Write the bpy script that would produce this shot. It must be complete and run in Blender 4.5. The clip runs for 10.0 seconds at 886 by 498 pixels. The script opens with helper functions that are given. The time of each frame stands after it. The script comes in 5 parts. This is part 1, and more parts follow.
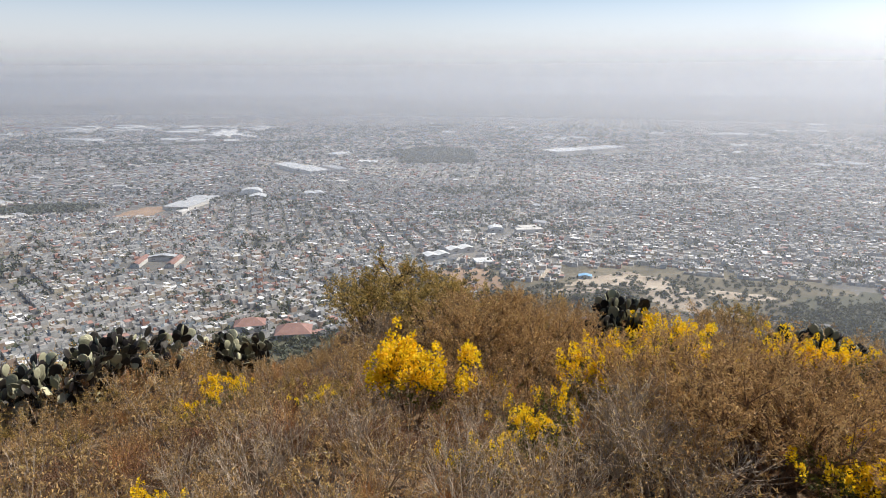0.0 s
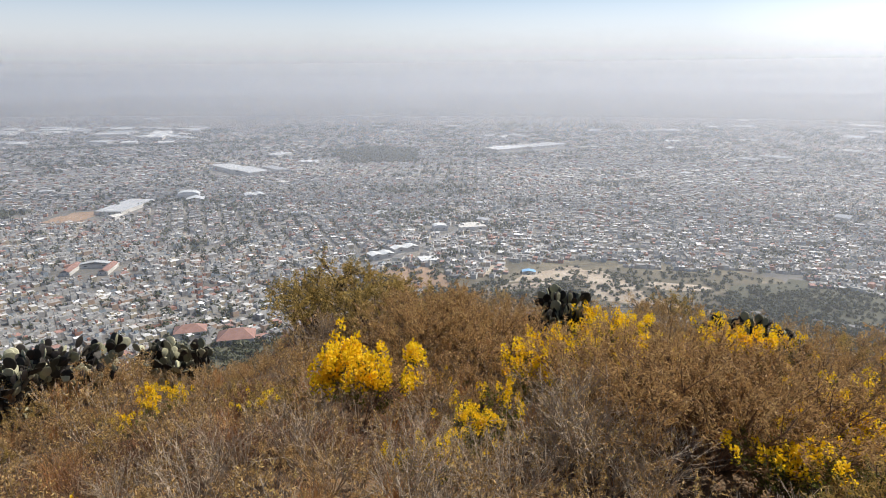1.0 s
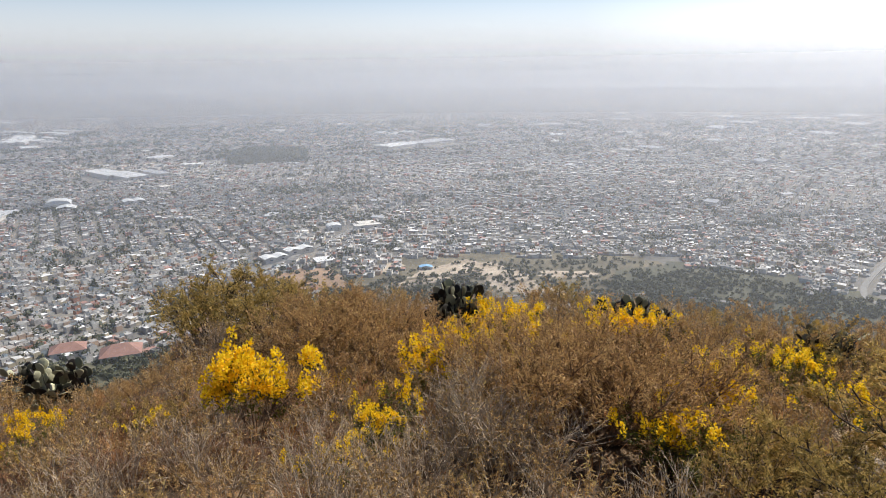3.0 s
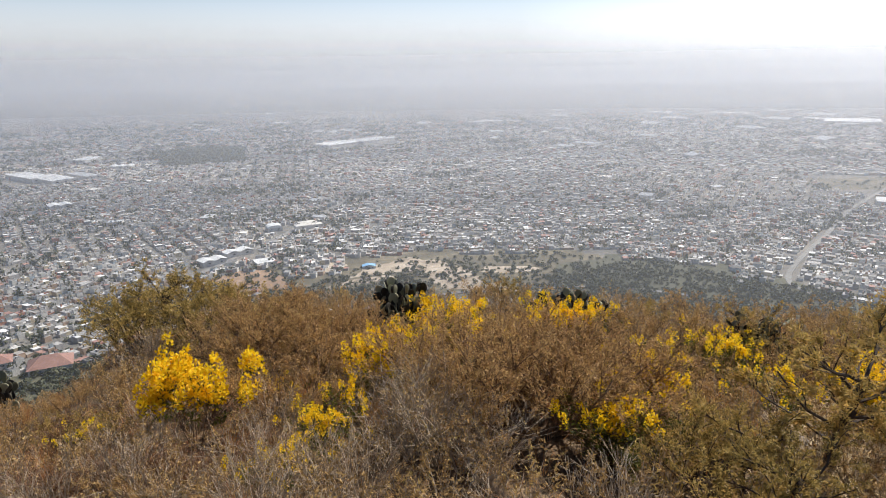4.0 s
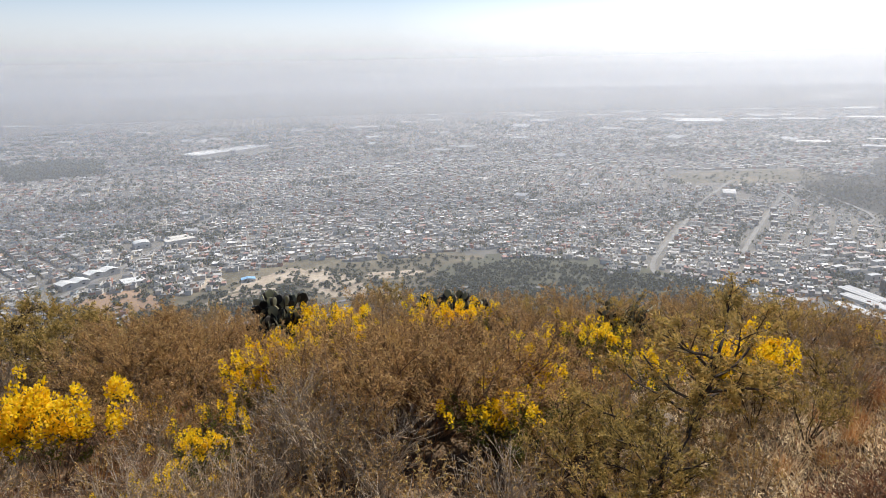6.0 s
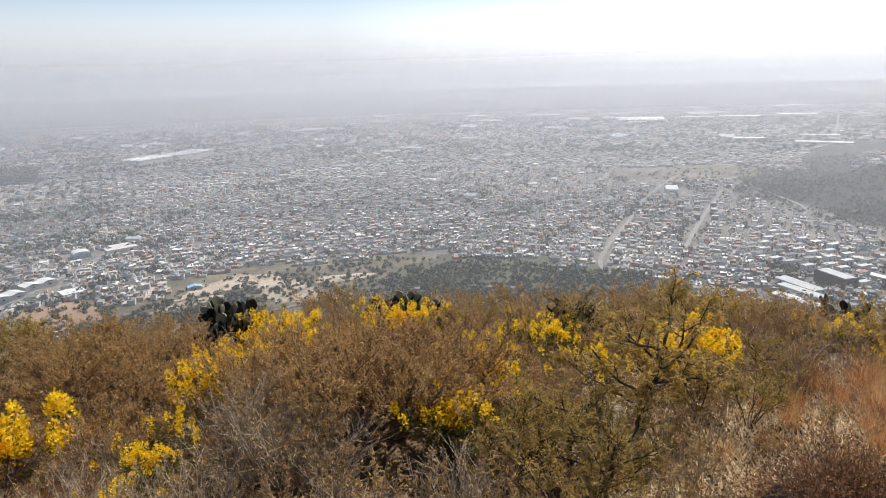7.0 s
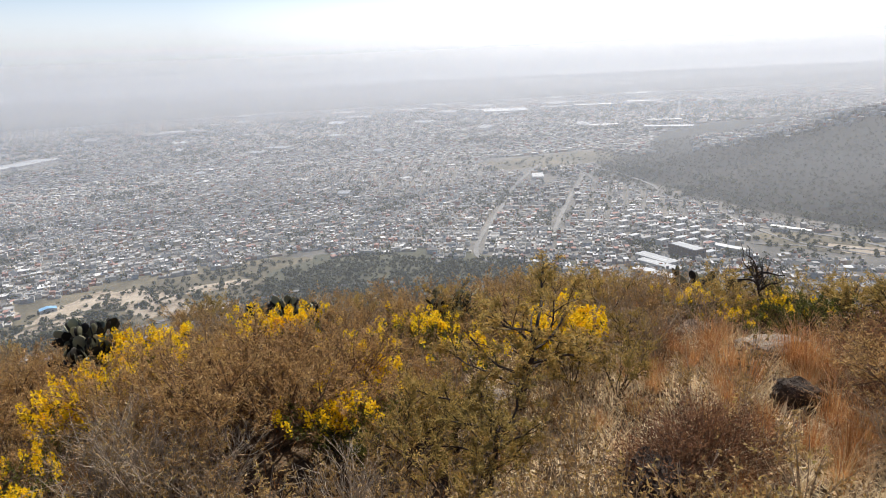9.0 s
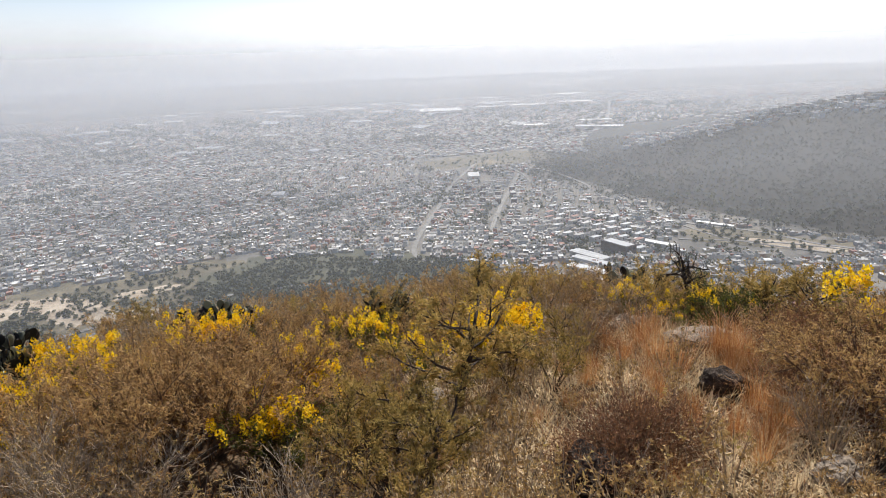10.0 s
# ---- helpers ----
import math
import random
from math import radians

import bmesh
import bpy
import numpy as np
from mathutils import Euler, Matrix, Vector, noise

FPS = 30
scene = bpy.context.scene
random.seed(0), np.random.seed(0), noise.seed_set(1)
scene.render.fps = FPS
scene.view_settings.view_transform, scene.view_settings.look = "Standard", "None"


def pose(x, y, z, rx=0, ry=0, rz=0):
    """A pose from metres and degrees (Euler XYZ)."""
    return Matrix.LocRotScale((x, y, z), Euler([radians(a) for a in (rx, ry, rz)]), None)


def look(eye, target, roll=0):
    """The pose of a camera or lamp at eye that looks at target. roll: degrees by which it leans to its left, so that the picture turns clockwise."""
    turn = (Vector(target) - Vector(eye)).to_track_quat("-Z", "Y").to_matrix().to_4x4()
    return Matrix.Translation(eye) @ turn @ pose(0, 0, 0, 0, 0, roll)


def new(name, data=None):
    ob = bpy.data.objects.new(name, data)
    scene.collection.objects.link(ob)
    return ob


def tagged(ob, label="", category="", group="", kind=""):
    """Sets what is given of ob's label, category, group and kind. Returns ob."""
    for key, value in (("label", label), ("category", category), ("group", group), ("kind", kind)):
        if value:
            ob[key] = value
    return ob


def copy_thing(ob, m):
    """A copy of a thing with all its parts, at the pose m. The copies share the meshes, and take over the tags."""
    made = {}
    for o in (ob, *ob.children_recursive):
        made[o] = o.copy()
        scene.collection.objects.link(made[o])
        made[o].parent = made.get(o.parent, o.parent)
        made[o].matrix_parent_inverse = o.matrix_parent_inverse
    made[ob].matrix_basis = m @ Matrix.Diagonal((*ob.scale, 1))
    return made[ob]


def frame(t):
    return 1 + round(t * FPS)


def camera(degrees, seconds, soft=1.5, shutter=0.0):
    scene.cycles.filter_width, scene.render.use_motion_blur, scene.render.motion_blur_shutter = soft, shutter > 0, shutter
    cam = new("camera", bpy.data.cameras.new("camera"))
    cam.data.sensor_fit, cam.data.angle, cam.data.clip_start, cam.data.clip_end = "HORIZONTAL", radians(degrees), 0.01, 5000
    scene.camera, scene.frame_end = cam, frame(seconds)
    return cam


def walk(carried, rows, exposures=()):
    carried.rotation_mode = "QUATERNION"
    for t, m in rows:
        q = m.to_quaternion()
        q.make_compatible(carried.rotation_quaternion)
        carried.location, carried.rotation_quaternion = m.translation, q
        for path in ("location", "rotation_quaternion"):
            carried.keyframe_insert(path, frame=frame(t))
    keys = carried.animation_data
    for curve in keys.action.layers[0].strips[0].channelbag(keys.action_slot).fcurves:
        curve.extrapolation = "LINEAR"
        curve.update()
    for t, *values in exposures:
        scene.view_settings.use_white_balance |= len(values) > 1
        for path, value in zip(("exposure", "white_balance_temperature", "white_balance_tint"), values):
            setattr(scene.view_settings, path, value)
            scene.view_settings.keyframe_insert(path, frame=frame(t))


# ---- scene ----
cam = camera(67.4, 10.0, 0.95)
PATH = [
    (0.0, pose(0.000, 0.000, 185.000, 75.80, 0.02, 0.04)),
    (0.5, pose(0.020, 0.006, 184.996, 75.85, 0.30, -2.51)),
    (1.0, pose(0.034, 0.015, 184.993, 75.68, 0.23, -4.94)),
    (1.5, pose(0.059, 0.008, 184.999, 75.72, 0.69, -7.65)),
    (2.0, pose(0.068, -0.005, 185.003, 75.51, 0.73, -10.05)),
    (3.5, pose(0.113, -0.031, 185.019, 75.27, 0.72, -16.60)),
    (4.0, pose(0.126, -0.037, 185.019, 75.11, 0.81, -19.39)),
    (4.5, pose(0.150, -0.044, 185.016, 75.20, 1.17, -22.54)),
    (5.0, pose(0.167, -0.047, 185.011, 75.06, 1.19, -24.91)),
    (5.5, pose(0.178, -0.057, 185.017, 75.18, 1.13, -27.43)),
    (7.0, pose(0.195, -0.088, 185.022, 75.39, 1.50, -34.33)),
    (7.5, pose(0.197, -0.103, 185.022, 75.00, 1.81, -36.58)),
    (8.0, pose(0.220, -0.113, 185.020, 74.76, 1.79, -39.44)),
    (8.5, pose(0.223, -0.115, 185.025, 74.78, 2.09, -42.47)),
    (9.0, pose(0.235, -0.132, 185.033, 74.61, 2.71, -45.53)),
    (9.5, pose(0.238, -0.143, 185.037, 74.48, 2.41, -48.41)),
    (10.0, pose(0.249, -0.142, 185.036, 74.37, 2.23, -50.96)),
]
walk(cam, PATH, [(0.0, 0.35), (10.0, 0.32)])

# ---- light ----
SUN_AZ, SUN_EL = 66.0, 50.0          # degrees clockwise from +y, and above the horizon
world = bpy.data.worlds.new("world")
scene.world = world
world.use_nodes = True
wn = world.node_tree.nodes
wn.clear()
sky = wn.new("ShaderNodeTexSky")
sky.sky_type, sky.sun_disc = "NISHITA", False
sky.sun_elevation, sky.sun_rotation = radians(SUN_EL), radians(SUN_AZ)
sky.altitude, sky.air_density, sky.dust_density, sky.ozone_density = 1900, 1.0, 0.6, 1.0
bg = wn.new("ShaderNodeBackground")
bg.inputs["Strength"].default_value = 0.088
wout = wn.new("ShaderNodeOutputWorld")
world.node_tree.links.new(sky.outputs[0], bg.inputs[0])
world.node_tree.links.new(bg.outputs[0], wout.inputs[0])

sun_data = bpy.data.lights.new("sun", "SUN")
sun_data.energy, sun_data.angle, sun_data.color = 5.3, radians(0.6), (1.0, 0.94, 0.85)
sun = new("sun", sun_data)
sun.matrix_world = look((math.sin(radians(SUN_AZ)) * 300, math.cos(radians(SUN_AZ)) * 300,
                         185 + 300 * math.tan(radians(SUN_EL))), (0, 0, 185))


# ---- materials ----
def material(name):
    m = bpy.data.materials.new(name)
    m.use_nodes = True
    nt = m.node_tree
    nt.nodes.clear()
    out = nt.nodes.new("ShaderNodeOutputMaterial")
    return m, nt, out


def ramp(nt, stops, fac, constant=False):
    r = nt.nodes.new("ShaderNodeValToRGB")
    if constant:
        r.color_ramp.interpolation = "CONSTANT"
    els = r.color_ramp.elements
    while len(els) < len(stops):
        els.new(0.5)
    for e, (p, c) in zip(els, stops):
        e.position, e.color = p, (*c, 1)
    nt.links.new(fac, r.inputs[0])
    return r.outputs[0]


def noise_tex(nt, scale, detail=4.0, rough=0.6, distort=0.0):
    geo = nt.nodes.new("ShaderNodeNewGeometry")
    n = nt.nodes.new("ShaderNodeTexNoise")
    n.inputs["Scale"].default_value, n.inputs["Detail"].default_value = scale, detail
    n.inputs["Roughness"].default_value, n.inputs["Distortion"].default_value = rough, distort
    nt.links.new(geo.outputs["Position"], n.inputs["Vector"])
    return n.outputs[0]


def mix_col(nt, fac, a, b, mode="MIX"):
    m = nt.nodes.new("ShaderNodeMix")
    m.data_type, m.blend_type = "RGBA", mode
    for sock, v in ((m.inputs[0], fac), (m.inputs[6], a), (m.inputs[7], b)):
        if isinstance(v, (int, float)):
            sock.default_value = v
        elif isinstance(v, tuple):
            sock.default_value = (*v, 1)
        else:
            nt.links.new(v, sock)
    return m.outputs[2]


def math_node(nt, op, a, b=0.0, clamp=False):
    m = nt.nodes.new("ShaderNodeMath")
    m.operation, m.use_clamp = op, clamp
    for sock, v in ((m.inputs[0], a), (m.inputs[1], b)):
        if isinstance(v, (int, float)):
            sock.default_value = v
        else:
            nt.links.new(v, sock)
    return m.outputs[0]


def surface(nt, out, color, rough=0.85, bump=None, depth=0.02, metal=0.0):
    p = nt.nodes.new("ShaderNodeBsdfPrincipled")
    p.inputs["Roughness"].default_value = rough
    p.inputs["Metallic"].default_value = metal
    p.inputs["Specular IOR Level"].default_value = 0.3
    if isinstance(color, tuple):
        p.inputs["Base Color"].default_value = (*color, 1)
    else:
        nt.links.new(color, p.inputs["Base Color"])
    if bump is not None:
        b = nt.nodes.new("ShaderNodeBump")
        b.inputs["Distance"].default_value = depth
        nt.links.new(bump, b.inputs["Height"])
        nt.links.new(b.outputs[0], p.inputs["Normal"])
    nt.links.new(p.outputs[0], out.inputs[0])
    return p


def leafy(name, stops, glow=0.4, rough=0.6):
    """Thin leaves or petals: colour varies from leaf to leaf and from plant to plant, and light shines through them."""
    m, nt, out = material(name)
    geo = nt.nodes.new("ShaderNodeNewGeometry")
    info = nt.nodes.new("ShaderNodeObjectInfo")
    a = math_node(nt, "MULTIPLY", geo.outputs["Random Per Island"], 0.7)
    b = math_node(nt, "MULTIPLY", info.outputs["Random"], 0.3)
    col = ramp(nt, stops, math_node(nt, "ADD", a, b))
    p = nt.nodes.new("ShaderNodeBsdfPrincipled")
    p.inputs["Roughness"].default_value = rough
    p.inputs["Specular IOR Level"].default_value = 0.25
    t = nt.nodes.new("ShaderNodeBsdfTranslucent")
    mx = nt.nodes.new("ShaderNodeMixShader")
    mx.inputs[0].default_value = glow
    nt.links.new(col, p.inputs["Base Color"])
    nt.links.new(col, t.inputs["Color"])
    nt.links.new(p.outputs[0], mx.inputs[1])
    nt.links.new(t.outputs[0], mx.inputs[2])
    nt.links.new(mx.outputs[0], out.inputs[0])
    return m


def bark(name, a, b):
    m, nt, out = material(name)
    n = noise_tex(nt, 18, 5)
    surface(nt, out, ramp(nt, [(0.3, a), (0.7, b)], n), 0.9, n, 0.01)
    return m


def speckled(name, stops, scale, rough=0.85, bump_scale=None, depth=0.02):
    m, nt, out = material(name)
    n = noise_tex(nt, scale, 6, 0.65)
    n2 = noise_tex(nt, scale * 9, 3)
    f = math_node(nt, "ADD", math_node(nt, "MULTIPLY", n, 0.7), math_node(nt, "MULTIPLY", n2, 0.3))
    h = noise_tex(nt, bump_scale or scale * 4, 6)
    surface(nt, out, ramp(nt, stops, f), rough, h, depth)
    return m


def painted(name, stops, rough=0.85, dirt=0.25, scale=0.4):
    """Paint or plaster whose colour changes from building to building, with stains."""
    m, nt, out = material(name)
    geo = nt.nodes.new("ShaderNodeNewGeometry")
    info = nt.nodes.new("ShaderNodeObjectInfo")
    r = math_node(nt, "FRACT", math_node(nt, "ADD", geo.outputs["Random Per Island"], info.outputs["Random"]))
    col = ramp(nt, stops, r, constant=True)
    n = noise_tex(nt, scale, 5)
    stain = ramp(nt, [(0.35, (1 - dirt, 1 - dirt, 1 - dirt)), (0.65, (1, 1, 1))], n)
    surface(nt, out, mix_col(nt, 1.0, col, stain, "MULTIPLY"), rough, noise_tex(nt, scale * 8, 3), 0.03)
    return m


LEAF_BROWN = leafy("rusty_leaf", [(0.0, (0.14, 0.078, 0.036)), (0.3, (0.34, 0.20, 0.083)), (0.7, (0.55, 0.35, 0.145)), (1.0, (0.57, 0.43, 0.165))], 0.42)
LEAF_OLIVE = leafy("olive_leaf", [(0.0, (0.14, 0.105, 0.034)), (0.4, (0.36, 0.26, 0.076)), (0.8, (0.56, 0.375, 0.112)), (1.0, (0.60, 0.36, 0.12))], 0.45)
LEAF_GREEN = leafy("green_leaf", [(0.0, (0.045, 0.060, 0.014)), (0.6, (0.12, 0.13, 0.025)), (1.0, (0.24, 0.20, 0.035))], 0.4)
PETAL = leafy("yellow_petal", [(0.0, (0.80, 0.46, 0.008)), (0.45, (0.88, 0.60, 0.014)), (1.0, (0.93, 0.71, 0.04))], 0.5)
STRAW = leafy("straw", [(0.0, (0.24, 0.095, 0.034)), (0.4, (0.46, 0.21, 0.075)), (0.75, (0.60, 0.36, 0.15)), (1.0, (0.74, 0.58, 0.34))], 0.4)
HERB = leafy("dry_herb", [(0.0, (0.11, 0.064, 0.032)), (0.4, (0.34, 0.215, 0.088)), (0.75, (0.55, 0.37, 0.15)), (1.0, (0.50, 0.42, 0.12))], 0.38)
PALE_STRAW = leafy("pale_straw", [(0.0, (0.50, 0.37, 0.21)), (0.5, (0.70, 0.55, 0.34)), (1.0, (0.80, 0.69, 0.48))], 0.25)
DUSKY = leafy("dusky_seed_head", [(0.0, (0.09, 0.045, 0.028)), (0.5, (0.23, 0.115, 0.062)), (0.8, (0.36, 0.19, 0.095)), (1.0, (0.58, 0.38, 0.09))], 0.4)
TWIG_GREY = bark("grey_twig", (0.18, 0.14, 0.10), (0.58, 0.47, 0.35))
TWIG_BROWN = bark("brown_twig", (0.08, 0.05, 0.032), (0.28, 0.18, 0.11))
BARK_DARK = bark("dark_bark", (0.025, 0.018, 0.014), (0.09, 0.065, 0.05))
ROCK = speckled("volcanic_rock", [(0.3, (0.022, 0.016, 0.013)), (0.52, (0.065, 0.047, 0.036)), (0.8, (0.20, 0.15, 0.115))], 7, 0.95, 18, 0.12)
PALE_ROCK = speckled("pale_rock", [(0.3, (0.14, 0.11, 0.085)), (0.55, (0.28, 0.23, 0.18)), (0.8, (0.45, 0.39, 0.32))], 6, 0.95, 16, 0.06)
CITY_LEAF = leafy("town_tree_leaf", [(0.0, (0.045, 0.054, 0.032)), (0.6, (0.085, 0.093, 0.052)), (1.0, (0.125, 0.125, 0.066))], 0.2)
SCRUB_LEAF = leafy("hill_scrub_leaf", [(0.0, (0.035, 0.039, 0.026)), (0.6, (0.060, 0.060, 0.038)), (1.0, (0.095, 0.086, 0.052))], 0.35)


# ---- terrain ----
PLAIN = 0.0
TOP = 185.0


def smooth(a, b, v):
    t = np.clip((v - a) / (b - a), 0, 1)
    return t * t * (3 - 2 * t)


def ripple(x, y, scale, seed=0):
    """Soft uneven relief from a few crossed waves, about -1 to 1."""
    rg = np.random.RandomState(seed)
    s = 0
    for k in range(7):
        a, f, ph = rg.uniform(0, 6.28), rg.uniform(0.6, 2.2) / scale, rg.uniform(0, 6.28)
        s = s + np.sin((x * math.cos(a) + y * math.sin(a)) * f * 6.28 + ph) / (1 + 0.3 * k)
    return s / 3.5


def foot_line(az):
    """Distance at which the eastern hill begins, by bearing."""
    return np.interp(az, [56, 60, 63, 67.7, 70.5, 76.8, 82, 95], [1150, 1010, 945, 868, 806, 770, 742, 735])


def far_rise(r):
    """The plain climbs gently towards its far edge."""
    return 92.0 * np.clip((np.asarray(r, float) - 1450) / 3450, 0, 1) ** 1.5


def onto(x, y):
    """Where the line of sight to a point of a level plain meets the climbing one."""
    r = math.hypot(x, y)
    if r < 1450:
        return x, y
    lo, hi = 1400.0, 4900.0
    for _ in range(40):
        mid = (lo + hi) / 2
        if (TOP - float(far_rise(mid))) / mid > TOP / r:
            lo = mid
        else:
            hi = mid
    return x * lo / r, y * lo / r


def height(x, y):
    """The ground: a hilltop spur under the eye, a plain around it, a second hill to the east and far rising land."""
    x, y = np.asarray(x, float), np.asarray(y, float)
    r = np.hypot(x, y)
    az = np.degrees(np.arctan2(x, y))
    east = smooth(40, 74, az) * (1 - smooth(120, 170, az))
    back = smooth(95, 130, np.abs(az + 10))
    fall = (0.105 - 0.085 * east) * (1 - back)
    spur = TOP - 2.2 - 2.5 * (1 - np.exp(-r / 3.9)) * (1 - 0.8 * back) - fall * np.minimum(r, 60)
    rim = 17.5 - 6.0 * east - (3.0 * (1 - smooth(-13, -6, az)) + 2.1 * smooth(-25, -20, az) * (1 - smooth(-12, -7, az))) * (1 - back) + 25 * back
    d = np.maximum(r - rim, 0)
    spur = spur - 0.52 * d * d / (d + 6.0)
    spur = spur + 0.10 * ripple(x, y, 4.0, 3) * smooth(1.5, 5, r) + 3.0 * ripple(x, y, 60.0, 5) * smooth(30, 90, r)
    # second hill
    u = smooth(57, 90, az) * (1 - smooth(125, 165, az))
    foot = foot_line(az)
    crest = 1330.0 + 0 * r
    v = np.clip((r - foot) / (crest - foot), 0, 1)
    w = np.clip((r - crest) / 900.0, 0, 1)
    hill = 112 * u ** 0.85 * (0.75 * v ** 0.8 + 0.25 * v * v * (3 - 2 * v)) * (1 - w * w * (3 - 2 * w))
    hill = hill * (1 + 0.10 * ripple(x, y, 420, 8))
    low = 4 * smooth(700, 1200, r) * smooth(40, 62, az) * (1 - smooth(1500, 2000, r)) + hill
    return np.maximum(spur, PLAIN + low + far_rise(r))


def ground_at(x, y):
    return float(height(x, y))


def np_mesh(name, verts, faces, mats=(), index=None, smooth_faces=False):
    """A mesh from arrays of vertices and of faces that all have the same number of corners."""
    verts, faces = np.asarray(verts, np.float32), np.asarray(faces, np.int32)
    me = bpy.data.meshes.new(name)
    n, k = faces.shape
    me.vertices.add(len(verts))
    me.vertices.foreach_set("co", verts.ravel())
    me.loops.add(n * k)
    me.loops.foreach_set("vertex_index", faces.ravel())
    me.polygons.add(n)
    me.polygons.foreach_set("loop_start", np.arange(0, n * k, k, dtype=np.int32))
    me.polygons.foreach_set("use_smooth", np.full(n, smooth_faces))
    for m in mats:
        me.materials.append(m)
    if index is not None:
        me.polygons.foreach_set("material_index", np.asarray(index, np.int32))
    me.update()
    me.validate()
    return me


# ground material: dry soil and litter on the spur, grey dusty streets on the plain, dark scrub on the far hill
GROUND, nt, out = material("ground")
soil = ramp(nt, [(0.25, (0.045, 0.030, 0.020)), (0.5, (0.12, 0.080, 0.050)), (0.74, (0.36, 0.275, 0.185))], noise_tex(nt, 1.6, 8, 0.7))
litter = ramp(nt, [(0.35, (0.55, 0.5, 0.45)), (0.65, (1.15, 1.1, 1.0))], noise_tex(nt, 24, 5, 0.7))
soil = mix_col(nt, 1.0, soil, litter, "MULTIPLY")
street = ramp(nt, [(0.3, (0.085, 0.082, 0.078)), (0.5, (0.15, 0.143, 0.13)), (0.7, (0.24, 0.215, 0.18))], noise_tex(nt, 0.02, 8, 0.65))
scrub = ramp(nt, [(0.3, (0.012, 0.014, 0.011)), (0.48, (0.022, 0.022, 0.017)), (0.7, (0.042, 0.036, 0.027))], noise_tex(nt, 0.009, 9, 0.66))
geo = nt.nodes.new("ShaderNodeNewGeometry")
sep = nt.nodes.new("ShaderNodeSeparateXYZ")
nt.links.new(geo.outputs["Position"], sep.inputs[0])
wob = math_node(nt, "MULTIPLY", math_node(nt, "SUBTRACT", noise_tex(nt, 0.01, 4), 0.5), 2.0)
z = math_node(nt, "ADD", sep.outputs[2], wob)
on_hill = math_node(nt, "MULTIPLY", math_node(nt, "SUBTRACT", z, 4.4), 1.0, True)
span = nt.nodes.new("ShaderNodeVectorMath")
span.operation = "LENGTH"
nt.links.new(geo.outputs["Position"], span.inputs[0])
# haze painted into the base colour: ground pales past 4150 m to meet the backdrop
haze_fade = math_node(nt, "MULTIPLY", math_node(nt, "SUBTRACT", span.outputs["Value"], 4150.0), 0.002, True)
street = mix_col(nt, haze_fade, street, ramp(nt, [(0.3, (0.24, 0.23, 0.21)), (0.7, (0.42, 0.40, 0.36))], noise_tex(nt, 0.006, 5)))
on_hill = math_node(nt, "MULTIPLY", on_hill, math_node(nt, "MULTIPLY", math_node(nt, "SUBTRACT", 2000.0, span.outputs["Value"]), 0.0025, True))
on_top = math_node(nt, "MULTIPLY", math_node(nt, "SUBTRACT", z, 150.0), 0.06, True)
colour = mix_col(nt, on_top, mix_col(nt, on_hill, street, scrub), soil)
surface(nt, out, colour, 0.95, noise_tex(nt, 30, 6, 0.7), 0.03)

radii = np.concatenate([[0.0], np.geomspace(0.6, 40, 56), np.geomspace(43, 400, 30), np.geomspace(420, 4935, 84)])
SEG = 400
ang = np.arange(SEG) * 2 * np.pi / SEG
rr, aa = np.meshgrid(radii[1:], ang, indexing="ij")
gx, gy = rr * np.sin(aa), rr * np.cos(aa)
gv = np.stack([gx, gy, height(gx, gy)], -1).reshape(-1, 3)
gv = np.vstack([gv, [[0, 0, ground_at(0, 0)]]])
i, j = np.meshgrid(np.arange(len(radii) - 2), np.arange(SEG), indexing="ij")
a, b = i * SEG + j, i * SEG + (j + 1) % SEG
quads = np.stack([a, b, b + SEG, a + SEG], -1).reshape(-1, 4)[:, ::-1]
cap = np.stack([np.full(SEG // 2, len(gv) - 1), np.arange(0, SEG, 2), np.arange(0, SEG, 2) + 1, (np.arange(0, SEG, 2) + 2) % SEG], -1)
ground = new("ground", np_mesh("ground", gv, np.vstack([quads, cap]), [GROUND], smooth_faces=True))
tagged(ground, "dry brown hilltop falling to a hazy grey plain", "ground", kind="structure")


def part(name, me, material_, parent, label="", m=None):
    """Links a mesh as one object under a thing or a part."""
    if material_ is not None and not me.materials:
        me.materials.append(material_)
    ob = new(name, me)
    ob.parent = parent
    if m is not None:
        ob.matrix_basis = m
    return tagged(ob, label) if label else ob


def thing(name, label, category, group="", m=None, kind=""):
    ob = new(name)
    if m is not None:
        ob.matrix_basis = m
    return tagged(ob, label, category, group, kind)


# ---- distance: emissive backdrop with haze painted in, brighter sunward, thinning out into the sky ----
GLOWING_HAZE, nt, out = material("distant_air")
geo = nt.nodes.new("ShaderNodeNewGeometry")
sep = nt.nodes.new("ShaderNodeSeparateXYZ")
nt.links.new(geo.outputs["Position"], sep.inputs[0])
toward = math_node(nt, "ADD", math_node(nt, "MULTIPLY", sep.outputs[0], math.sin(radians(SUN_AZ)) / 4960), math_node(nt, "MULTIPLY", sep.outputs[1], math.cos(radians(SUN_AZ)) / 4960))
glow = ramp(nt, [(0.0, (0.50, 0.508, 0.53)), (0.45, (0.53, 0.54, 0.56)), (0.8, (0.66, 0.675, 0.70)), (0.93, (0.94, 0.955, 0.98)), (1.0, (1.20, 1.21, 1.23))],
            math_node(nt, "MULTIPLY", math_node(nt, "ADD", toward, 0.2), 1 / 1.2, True))
